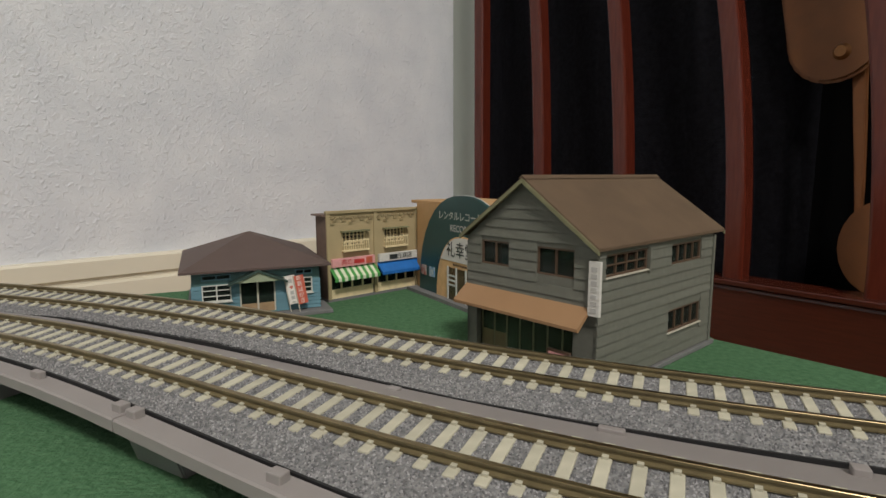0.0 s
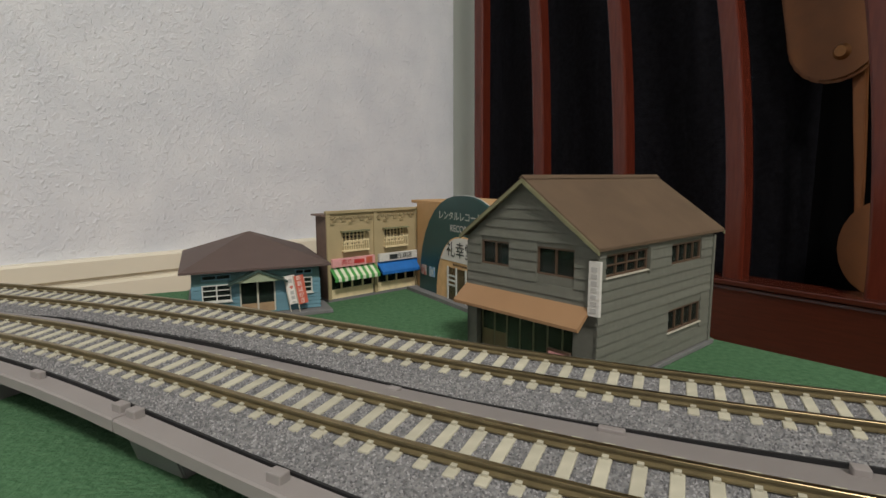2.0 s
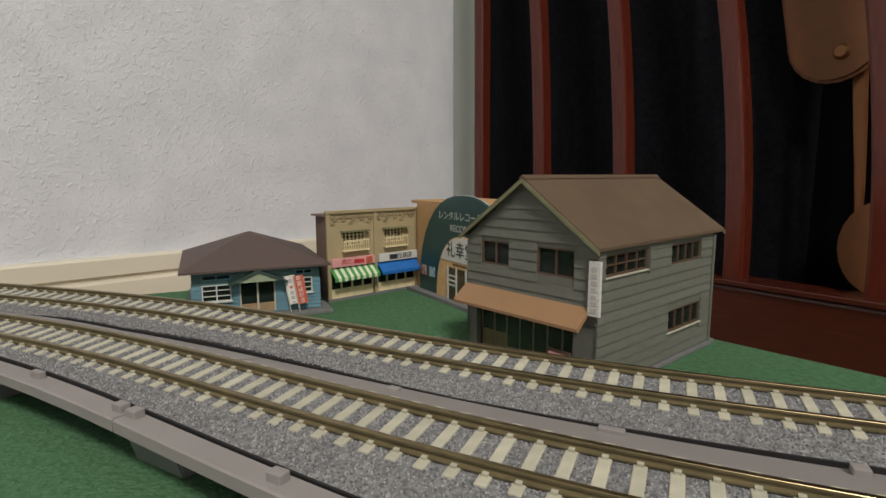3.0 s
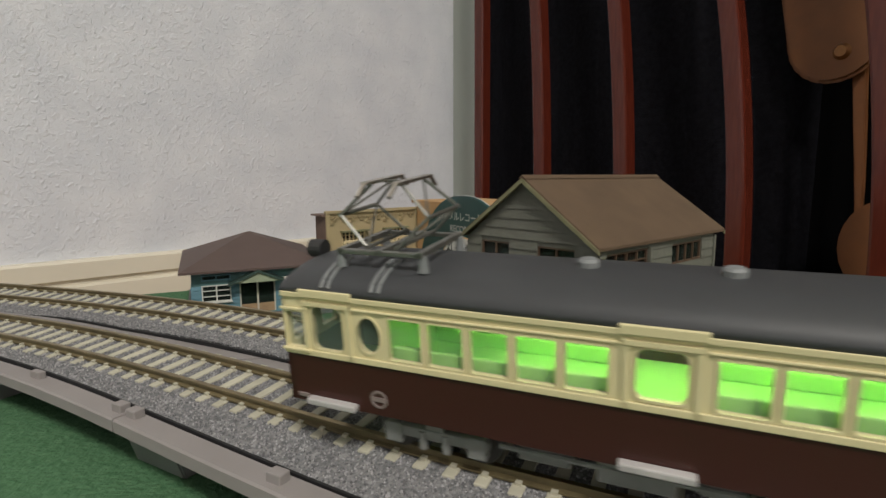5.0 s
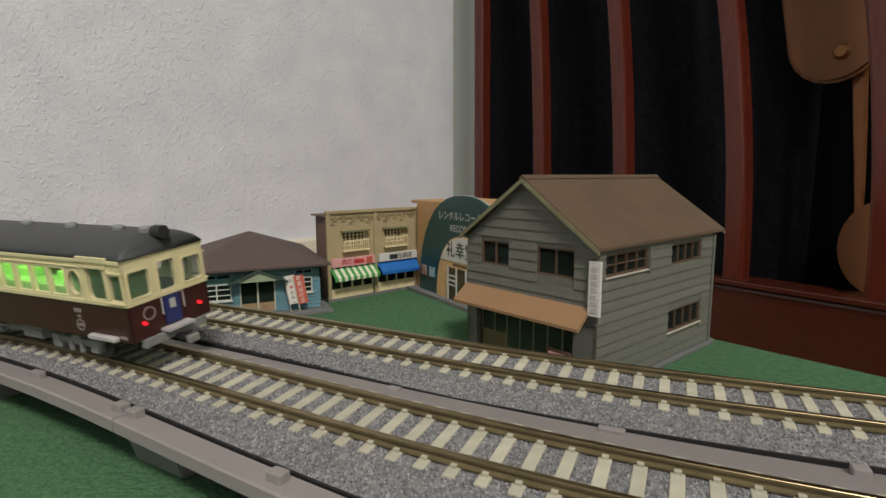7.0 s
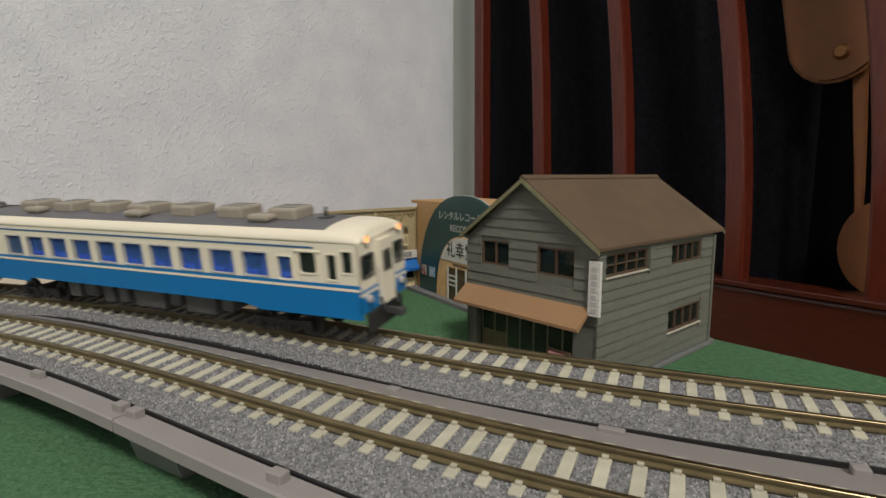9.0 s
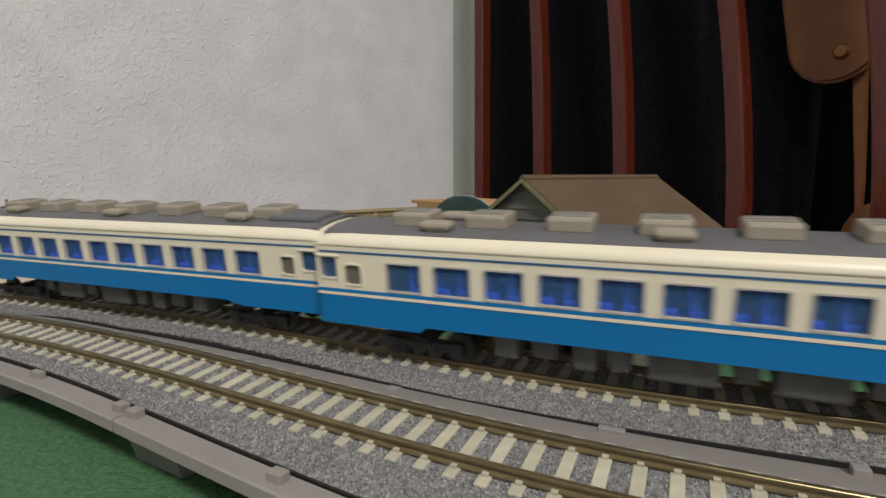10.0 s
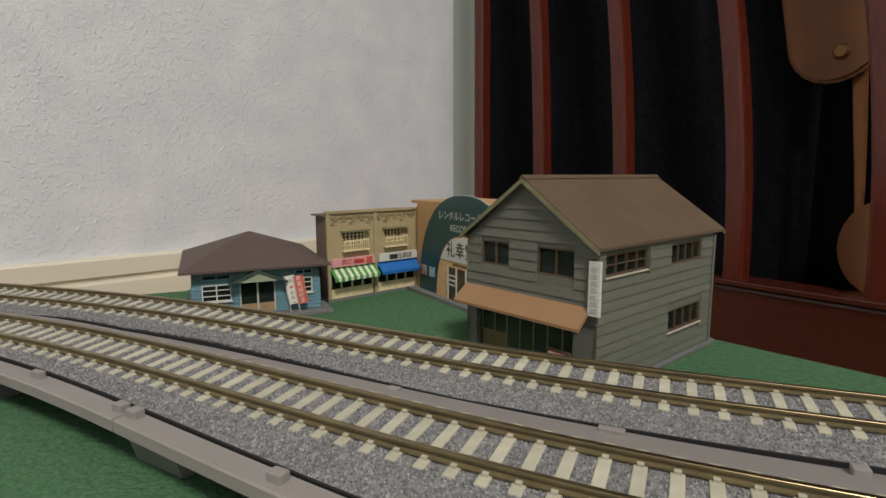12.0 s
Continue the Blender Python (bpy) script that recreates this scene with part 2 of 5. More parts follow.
def slab(name, a, b, z0, z1, thick, material, **tags):
    """An upright wall from a to b, its face on that line, thick to the left of the way."""
    d = Vector(b) - Vector(a)
    ob = part(name, box(0, d.length, 0, thick, z0, z1), material, m=Matrix.Translation((a[0], a[1], 0)) @ Matrix.Rotation(math.atan2(d.y, d.x), 4, "Z"))
    return tagged(ob, kind="structure", **tags)


w2 = Vector((wd.y, -wd.x))
FAR_L = CORNER - wd * 3.0
FAR_R = CORNER + w2 * 3.0
slab("wall_north", FAR_L, CORNER, FLOOR_Z, 2.3, 0.1, M_WALL, label="off-white embossed wallpaper wall behind the layout", category="wall")
slab("wall_east", CORNER, FAR_R, FLOOR_Z, 2.3, 0.1, M_SAGE, label="darker sage grey wall behind the wooden panel", category="wall")
slab("wall_south", FAR_R, FAR_R - wd * 3.0, FLOOR_Z, 2.3, 0.1, M_WALL, label="plain wall closing the room", category="wall")
slab("wall_west", FAR_R - wd * 3.0, FAR_L, FLOOR_Z, 2.3, 0.1, M_WALL, label="plain wall closing the room", category="wall")
mid = (FAR_L + FAR_R) / 2
ROOM = Matrix.Translation((mid.x, mid.y, 0)) @ Matrix.Rotation(WALL_DIR, 4, "Z")
tagged(part("floor", box(-1.6, 1.6, -1.6, 1.6, FLOOR_Z - 0.05, FLOOR_Z), M_FLOOR, m=ROOM), "brown boarded floor of the room", "floor", kind="structure")
tagged(part("ceiling", box(-1.6, 1.6, -1.6, 1.6, 2.3, 2.35), M_CEIL, m=ROOM), "plain white ceiling", "ceiling", kind="structure")


def skirting():
    outline = [(0, -0.080), (-0.012, -0.080), (-0.012, -0.042), (-0.0095, -0.0405), (-0.0075, -0.0405), (-0.0075, -0.0365), (-0.0105, -0.0355), (-0.0105, -0.0218), (-0.009, -0.0197), (0, -0.0197)]
    bm = prism(outline, "x", 0.0, 3.0)
    ob = part("baseboard", bm, M_SKIRT, m=Matrix.Translation((FAR_L.x, FAR_L.y, 0)) @ Matrix.Rotation(WALL_DIR, 4, "Z"))
    tagged(ob, "cream grooved baseboard along the wall", "baseboard", kind="structure")


skirting()

# green mat on a board, with an uneven outline
MAT = [(-0.1097, 0.2249), (-0.126, 0.2174), (-0.20, 0.222), (-0.55, 0.10), (-0.80, -0.25), (-0.75, -0.75), (-0.2, -0.85), (0.30, -0.55), (0.42, -0.22), (0.152, 0.072), (0.1065, 0.1243), (0.0808, 0.1548), (0.078, 0.26), (0.02, 0.31), (-0.06, 0.31), (-0.1, 0.28)]
tagged(part("ground", prism(MAT, "z", -0.003, 0.0), M_FELT), "green felt mat spread under the model town", "mat", kind="structure")
tagged(part("layout_board", prism([(x * 0.995, y * 0.995) for x, y in MAT], "z", FLOOR_Z, -0.003), M_BOARD), "wooden board that carries the green mat", "board", kind="structure")
lamp_body = empty("ceiling_lamp", pose(0.42, -1.50, 2.02), "round white ceiling lamp", "lamp")
part("housing", cyl(0.3, 0.01, 0.1, 32), M_CEIL, lamp_body)


# ---- the wooden panel, the dark cloth and the leather straps behind it ----
PANEL = Matrix.Translation((0.0405, 0.6558, 0)) @ Matrix.Rotation(math.atan2(-0.811, 0.585), 4, "Z")


def slat(bend, width=0.0145, thick=0.0128, z0=-0.030, z1=0.42):
    """A slat in the panel's xz plane, bent sideways in a gentle arc, its front edges rounded."""
    bm = bmesh.new()
    n = 22
    rows = []
    for i in range(n + 1):
        z = z0 + (z1 - z0) * i / n
        off = -bend * (z - z0) ** 2
        y0, y1, e = -0.009, -0.009 + thick, 0.0022
        row = [bm.verts.new((off + x, y, z)) for x, y in ((0, y0 + e), (0.3 * e, y0 + 0.3 * e), (e, y0), (width - e, y0), (width - 0.3 * e, y0 + 0.3 * e), (width, y0 + e), (width, y1), (0, y1))]
        rows.append(row)
    for a, b in zip(rows, rows[1:]):
        for k in range(8):
            bm.faces.new((a[k], a[(k + 1) % 8], b[(k + 1) % 8], b[k]))
    bm.faces.new(rows[0])
    bm.faces.new(rows[-1])
    return bm


def wooden_panel():
    p = empty("wooden_chair_back", PANEL, "dark red mahogany slatted chair back standing behind the layout", "chair back")
    for x, bend in ((0.0060, 0.024), (0.1044, 0.18), (0.2045, 0.29), (0.3056, 0.42), (0.3945, 0.45), (0.490, 0.45), (0.585, 0.45)):
        part("slat", slat(bend), M_WOOD, p, m=pose(x, 0, 0))
    part("bottom_rail", box(-0.004, 0.75, -0.014, 0.012, -0.0795, -0.0330, 0.003), M_WOODR, p)
    part("top_rail", box(-0.02, 0.6, -0.014, 0.012, 0.42, 0.47, 0.004), M_WOODR, p)
    part("ledge", box(-0.004, 0.75, -0.0170, 0.012, -0.0328, -0.0285, 0.0010), M_WOODR, p)


wooden_panel()


def cloth(name, x0, x1, depth, material, label):
    bm = bmesh.new()
    nx, nz = 110, 20
    grid = []
    for i in range(nx + 1):
        x = x0 + (x1 - x0) * i / nx
        col = []
        for k in range(nz + 1):
            z = -0.0795 + 0.6 * k / nz
            y = depth + 0.006 * noise.noise(Vector((x * 22, z * 3, 0.3))) + 0.003 * noise.noise(Vector((x * 70, z * 6, 4)))
            y += 3.0 * max(0.0, x - (x1 - 0.012))
            col.append(bm.verts.new((x, y, z)))
        grid.append(col)
    for i in range(nx):
        for k in range(nz):
            bm.faces.new((grid[i][k], grid[i + 1][k], grid[i + 1][k + 1], grid[i][k + 1]))
    r = bmesh.ops.extrude_face_region(bm, geom=bm.faces[:])
    bmesh.ops.translate(bm, verts=[g for g in r["geom"] if isinstance(g, bmesh.types.BMVert)], vec=(0, 0.004, 0))
    tagged(part(name, bm, material, smooth=True, m=PANEL), label, "cloth")


cloth("hanging_cloth", -0.011, 0.338, 0.030, M_CLOTH, "black navy cloth hanging in folds behind the slats")
# near-black sheet added to make the gap behind the strap dark
cloth("dark_cloth", 0.330, 0.74, 0.062, M_STRAPGAP, "added near-black sheet giving the gap behind the leather strap its shade")


def leather():
    base = PANEL @ pose(0.0, 0.022, 0)
    e = empty("leather_strap", base, "tan leather strap with rounded flap and snap button", "leather strap")
    tongue = []
    for i in range(13):
        a = math.pi + math.pi * i / 12
        tongue.append((0.3565 + 0.030 * math.cos(a), 0.1405 + 0.0305 * math.sin(a)))
    tongue += [(0.3880, 0.19), (0.380, 0.30), (0.300, 0.30), (0.3175, 0.19)]
    part("flap", prism(tongue, "y", -0.0035, 0.0025, 0.0024), M_LEATHER, e)
    part("snap_button", cyl(0.0055, 0, 0.003, 20, 0.0035, m=Matrix.Translation((0.3616, -0.0035, 0.1300)) @ Matrix.Rotation(math.radians(90), 4, "X")), M_BRASS, e, "dull round snap button")
    strap = [(0.3650, 0.12), (0.3738, 0.12), (0.3770, 0.07), (0.3785, 0.04), (0.3790, 0.02), (0.3745, 0.02), (0.3718, 0.05), (0.3688, 0.08)]
    part("strap", prism(strap, "y", 0.006, 0.010, 0.0010), M_LEATHER, e)
    low = []
    for i in range(11):
        a = math.radians(110 + 150 * i / 10)
        low.append((0.3955 + 0.027 * math.cos(a), 0.000 + 0.033 * math.sin(a)))
    low += [(0.42, -0.045), (0.44, 0.03), (0.40, 0.062)]
    part("lower_flap", prism(low, "y", -0.001, 0.002, 0.0005), M_LEATHER, e)


leather()

# ---- the viaduct deck under the tracks ----
VIEW_LO, VIEW_HI = -0.26, 0.12


def between(s0, s1, step=0.004):
    """The slab between the tracks, from the inner track's sleeper ends down to the black edge of the outer track's base."""
    bm = bmesh.new()
    n = max(2, int(round((s1 - s0) / step)) + 1)
    rows = []
    for i in range(n):
        s = s0 + (s1 - s0) * i / (n - 1)
        p, nn = on_track(0, s)
        far = gap(s) - 0.0121 + shoulder(1, s)
        rows.append([bm.verts.new((p.x + nn.x * lat, p.y + nn.y * lat, RAIL + up)) for lat, up in ((0.0068, -0.0060), (0.0068, -0.0006), (far, -0.0006 - min(0.0034, 0.24 * (far - 0.0068))), (far, -0.0060))])
    for a, b in zip(rows, rows[1:]):
        for k in range(4):
            bm.faces.new((a[k], b[k], b[(k + 1) % 4], a[(k + 1) % 4]))
    bm.faces.new(rows[0])
    bm.faces.new(rows[-1][::-1])
    return bm


def viaduct():
    e = empty("viaduct_deck", pose(0, 0, 0), "grey plastic double-track viaduct deck on short piers", "viaduct")
    # its dark colour stands in for shade in the gaps beside the ballast
    part("base_slab", sweep(0, [(-0.0150, -0.0058), (0.046, -0.0058), (0.046, -0.0050), (-0.0150, -0.0050)], LO + 0.06, HI - 0.06, 0.01, True), M_DECKDARK, e, "base slab of the deck, near black for the shade in the gaps")
    cuts = [LO + 0.06, -0.245, -0.055, 0.135, HI - 0.06]
    for a, b in zip(cuts, cuts[1:]):
        a, b = a + 0.0002, b - 0.0002
        part("edge_slab", sweep(0, [(-0.0163, -0.0054), (-0.0123, -0.0054), (-0.0123, -0.0033), (-0.0160, -0.0032), (-0.0163, -0.0035)], a, b, 0.004, True), M_DECK, e)
        part("middle_slab", between(a, b), M_DECK, e)
    for s, lat, w, d in ((-0.1025, 0.0158, 0.004, 0.0018), (-0.0615, 0.0152, 0.0032, 0.0024), (-0.0575, 0.0152, 0.0032, 0.0024), (-0.021, 0.0163, 0.0032, 0.0024), (0.0175, 0.0168, 0.0052, 0.0018), (0.0495, 0.0168, 0.0028, 0.0026),
                         (-0.087, -0.0142, 0.0042, 0.0018), (-0.0572, -0.0142, 0.0034, 0.0026), (-0.0528, -0.0142, 0.0034, 0.0026), (-0.0185, -0.0146, 0.0034, 0.0026)):
        p, n = on_track(0, s)
        lat = gap(s) - 0.0143 + shoulder(1, s) if lat > 0 else lat + 0.0006 + shoulder(0, s)
        m = Matrix.Translation((p.x + n.x * lat, p.y + n.y * lat, RAIL - (0.0034 if lat > 0 else 0.0033))) @ Matrix.Rotation(heading(s), 4, "Z")
        part("tab", box(-0.38 * w, 0.38 * w, -0.36 * d, 0.36 * d, -0.0004, 0.0014, 0.0002), M_DECK, e, m=m)
    for s in (-0.34, -0.215, -0.1155, -0.0505, 0.08, 0.2, 0.32, -0.5, -0.7, -0.9, -1.1, -1.3):
        p, n = on_track(0, s)
        m = Matrix.Translation((p.x, p.y, 0)) @ Matrix.Rotation(heading(s), 4, "Z")
        part("pier", prism([(-0.0118, 0), (0.036, 0), (0.037, RAIL - 0.0058), (-0.0140, RAIL - 0.0058)], "x", -0.0065, 0.0065, 0.0003), M_PIER, e, m=m)


viaduct()


def stones(track, s0, s1, count, seed):
    """Loose grains lying on the ballast of one track, in one mesh."""
    rng = np.random.default_rng(seed)
    verts, faces = [], []
    for i in range(count):
        s = rng.uniform(s0, s1)
        lat = rng.uniform(-0.0116 + shoulder(track, s), 0.0066 if track == 0 else 0.0102)
        if 0.0038 < abs(lat) < 0.0052:
            continue
        up = -0.0017 if abs(lat) < 0.0082 else -0.0017 - (abs(lat) - 0.0082) * (0.0006 / (0.0036 - shoulder(track, s)) if lat < 0 else 0.9)
        if lat < -0.0082:
            up += lift(track, s) * (-0.0082 - lat) / (0.0036 - shoulder(track, s))
        p, n = on_track(track, s, lat, up)
        r = rng.uniform(0.00013, 0.00027)
        k = len(verts)
        a = rng.uniform(0, 6.28)
        for q in range(4):
            rr = r * rng.uniform(0.75, 1.25)
            verts.append((p.x + rr * math.cos(a + q * 1.57), p.y + rr * math.sin(a + q * 1.57), p.z + r * rng.uniform(-0.2, 0.25)))
        verts.append((p.x + r * rng.uniform(-0.4, 0.4), p.y + r * rng.uniform(-0.4, 0.4), p.z + r * rng.uniform(0.8, 1.5)))
        faces += [(k, k + 1, k + 4), (k + 1, k + 2, k + 4), (k + 2, k + 3, k + 4), (k + 3, k, k + 4)]
    me = bpy.data.meshes.new("loose_ballast")
    me.from_pydata(verts, [], faces)
    me.materials.append(M_STONE_PICK)
    return me


def stone_material():
    m = mat("ballast_stone", (0.2, 0.2, 0.2), 0.9, spec=0.2)
    nt = m.node_tree
    geo = nt.nodes.new("ShaderNodeNewGeometry")
    ramp = nt.nodes.new("ShaderNodeValToRGB")
    ramp.color_ramp.elements[0].color = (0.10, 0.10, 0.105, 1)
    ramp.color_ramp.elements[1].color = (0.36, 0.355, 0.36, 1)
    el = ramp.color_ramp.elements.new(0.6)
    el.color = (0.195, 0.195, 0.20, 1)
    nt.links.new(geo.outputs["Random Per Island"], ramp.inputs["Fac"])
    nt.links.new(ramp.outputs["Color"], nt.nodes["Principled BSDF"].inputs["Base Color"])
    return m


M_STONE_PICK = stone_material()


def sleeper_mesh():
    bm = box(-0.00088, 0.00088, -0.0073, 0.0073, -0.0026, -0.00135, 0.00018)
    for y in (-0.0045, 0.0045):
        for d in (-0.0009, 0.0009):
            box(-0.00042, 0.00042, y + d - 0.00030, y + d + 0.00030, -0.0014, -0.00092, 0.0, bm)
    return bm


def railway(track, label):
    e = empty("railway_track", pose(0, 0, 0), label, "railway track", "model railway tracks")
    a, b = LO + 0.06, HI - 0.06
    far = [(0.0064, -0.0017), (0.0068, -0.0030), (0.0068, -0.0056)] if track == 0 else [(0.0082, -0.0017), (0.0106, -0.0040), (0.0106, -0.0056)]
    edge = [(-0.0118, -0.0023), (-0.0082, -0.0017)] + far + [(-0.0118, -0.0042)]
    tagged(part("ballast_bed", sweep(track, edge, a, b, 0.004), M_BALLAST, e, "speckled grey ballast bed"))
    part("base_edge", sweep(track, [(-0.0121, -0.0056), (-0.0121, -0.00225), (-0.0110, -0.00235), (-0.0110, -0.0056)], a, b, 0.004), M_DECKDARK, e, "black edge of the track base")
    for side in (-0.0045, 0.0045):
        h = 0.00042
        foot = [(side - 0.0008, -0.0014), (side - 0.0008, -0.00112), (side - 0.0002, -0.0010), (side - 0.0002, -0.0005), (side - h, -0.0004), (side - h, -0.00004), (side + h, -0.00004), (side + h, -0.0004), (side + 0.0002, -0.0005), (side + 0.0002, -0.0010), (side + 0.0008, -0.00112), (side + 0.0008, -0.0014)]
        r = part("rail", sweep(track, foot, a, b, 0.004), M_RAILSIDE, e, "brown weathered rail")
        part("rail_head", sweep(track, [(side - 0.00036, -0.00004), (side + 0.00036, -0.00004), (side + 0.0003, 0.00001), (side - 0.0003, 0.00001)], a, b, 0.004), M_RAILTOP, r, "worn shiny running surface")
    first = None
    pitch = 0.00431
    n0, n1 = int(VIEW_LO / pitch), int(VIEW_HI / pitch)
    for i in range(n0, n1):
        s = i * pitch + 0.0012
        m = track_pose(track, s, 0.003)
        if first is None:
            first = part("sleeper", sleeper_mesh(), M_SLEEPER, e, m=m)
        else:
            again("sleeper", first, e, m)
    bm = bmesh.new()
    for i in list(range(int(a / pitch) + 1, n0)) + list(range(n1, int(b / pitch))):
        own = box(-0.00088, 0.00088, -0.0073, 0.0073, -0.0026, -0.00135)
        bmesh.ops.transform(own, matrix=track_pose(track, i * pitch + 0.0012, 0.003), verts=own.verts)
        join(bm, own)
    tagged(part("far_sleepers", bm, M_SLEEPER, e), kind="stuff")
    st = new("loose_ballast", stones(track, -0.24, 0.10, 52000, 3 + track))
    st.parent = e
    tagged(st, kind="stuff")


railway(0, "single model track with pale concrete sleepers nearer the deck edge")
railway(1, "outer model track with pale concrete sleepers beside the houses")


# ---- model buildings ----
M_SIDING = mat("grey_green_siding", (0.126, 0.129, 0.106), 0.7, vary=0.09, size=0.002, bump=0.2, bump_size=0.001, per_piece=0.05)
M_ROOF_BROWN = mat("brown_card_roof", (0.096, 0.062, 0.036), 0.8, vary=0.16, size=0.010, bump=0.25, bump_size=0.0006)
M_AWNING_TAN = mat("tan_awning", (0.27, 0.155, 0.075), 0.7, vary=0.06, size=0.01)
M_GABLE_TRIM = mat("olive_trim", (0.17, 0.165, 0.09), 0.7)
M_FRAME_BROWN = mat("brown_window_frame", (0.085, 0.05, 0.03), 0.6)
M_SILL = mat("pale_sill", (0.45, 0.42, 0.35), 0.6)
M_SIGNWHITE = mat("white_sign", (0.58, 0.565, 0.53), 0.6, vary=0.06, size=0.004)
M_GREYBAR = mat("grey_bars", (0.42, 0.41, 0.39), 0.6)
M_PANE = glass("dark_pane", (0.02, 0.03, 0.025), 0.55)
M_PANE_GREEN = glass("green_shop_pane", (0.05, 0.075, 0.045), 0.85)
M_PANE_CLEAR = glass("clear_pane", (0.3, 0.36, 0.34), 0.2)
M_INSIDE = mat("dark_inside", (0.05, 0.05, 0.045), 0.9)
M_SHUTTER = mat("ochre_panel", (0.15, 0.125, 0.055), 0.7)
M_BASE = mat("base_plate", (0.15, 0.15, 0.15), 0.7, vary=0.1)
M_PINK = mat("pink_sign", (0.62, 0.30, 0.30), 0.6)
M_REDINK = mat("red_ink", (0.45, 0.03, 0.03), 0.6)
M_BLACKINK = mat("black_ink", (0.02, 0.025, 0.025), 0.6)
M_CREAMWALL = mat("cream_shop_wall", (0.37, 0.295, 0.165), 0.75, vary=0.08, size=0.008, bump=0.1, bump_size=0.0008)
M_CREAMLIGHT = mat("pale_shop_front", (0.70, 0.58, 0.35), 0.65)
M_BROWNWALL = mat("brown_side_wall", (0.13, 0.085, 0.065), 0.75)
M_BRICK = mat("moulded_brick", (0.29, 0.23, 0.125), 0.75, per_piece=0.1)
M_GREENSTRIPE = mat("green_stripe", (0.06, 0.26, 0.06), 0.6)
M_WHITESTRIPE = mat("white_stripe", (0.62, 0.66, 0.5), 0.6)
M_BLUE = mat("blue_awning", (0.015, 0.13, 0.42), 0.5)
M_TEAL = mat("dark_teal_sign", (0.012, 0.055, 0.055), 0.45, vary=0.05)
M_TANWALL = mat("tan_wall", (0.42, 0.25, 0.11), 0.7, vary=0.06)
M_PEACH = mat("peach_arch", (0.60, 0.38, 0.18), 0.6)
M_STBLUE = mat("blue_boarding", (0.10, 0.215, 0.265), 0.7, vary=0.1, size=0.005, per_piece=0.06)
M_STGREEN = mat("teal_wall", (0.08, 0.17, 0.17), 0.7)
M_STROOF = mat("dark_plum_roof", (0.082, 0.055, 0.048), 0.7, vary=0.08, size=0.01, bump=0.1, bump_size=0.0008)
M_STTRIM = mat("dark_green_trim", (0.03, 0.055, 0.045), 0.6)
M_PEDIMENT = mat("pale_green_pediment", (0.27, 0.31, 0.21), 0.7)
M_WHITE = mat("white_frame", (0.52, 0.52, 0.48), 0.5)
M_WOODDOOR = mat("wood_panel", (0.30, 0.20, 0.11), 0.65)
M_POSTER_RED = mat("red_poster_print", (0.30, 0.07, 0.05), 0.5, second=(0.36, 0.30, 0.26), size=0.0014, contrast=0.25)
M_POSTER_BLUE = mat("blue_poster_print", (0.10, 0.26, 0.42), 0.5, second=(0.42, 0.46, 0.48), size=0.0014, contrast=0.25)
M_BANNER = mat("white_banner", (0.72, 0.68, 0.64), 0.6)
M_BANNERRED = mat("red_banner", (0.50, 0.10, 0.06), 0.6)


def siding(parent, x0, x1, z0, z1, holes, row, y, top=None, material=None):
    """Lapped boards over a wall, cut round its openings; top(x) limits them under a gable."""
    z = z0
    while z < z1 - 0.0004:
        zz = min(z + row, z1)
        lo, hi = x0, x1
        cut_l = cut_r = 0.0
        if top:
            while lo < hi and top(lo) < z:
                lo += 0.0001
            while hi > lo and top(hi) < z:
                hi -= 0.0001
            while lo + cut_l < hi and top(lo + cut_l) < zz:
                cut_l += 0.0001
            while hi - cut_r > lo and top(hi - cut_r) < zz:
                cut_r += 0.0001
        spans = [(lo, hi)]
        for cx, cz, w, h, _ in holes:
            if cz + h / 2 > z + 0.0002 and cz - h / 2 < zz - 0.0002:
                nxt = []
                for a, b in spans:
                    if cx - w / 2 > a and cx + w / 2 < b:
                        nxt += [(a, cx - w / 2), (cx + w / 2, b)]
                    elif cx - w / 2 <= a < cx + w / 2:
                        nxt += [(cx + w / 2, b)]
                    elif a < cx + w / 2 and cx - w / 2 < b <= cx + w / 2:
                        nxt += [(a, cx - w / 2)]
                    else:
                        nxt.append((a, b))
                spans = nxt
        for a, b in spans:
            if b - a > 0.0006:
                board = prism([(y, z + 0.0001), (y - 0.00036, z + 0.0001), (y - 0.00010, zz), (y, zz)], "x", a, b)
                for v in board.verts:
                    if v.co.z > z + 0.0002:
                        v.co.x = v.co.x + cut_l if a == lo and v.co.x < a + 1e-6 else v.co.x - cut_r if b == hi and v.co.x > b - 1e-6 else v.co.x
                part("board", board, material or M_SIDING, parent)
        z = zz


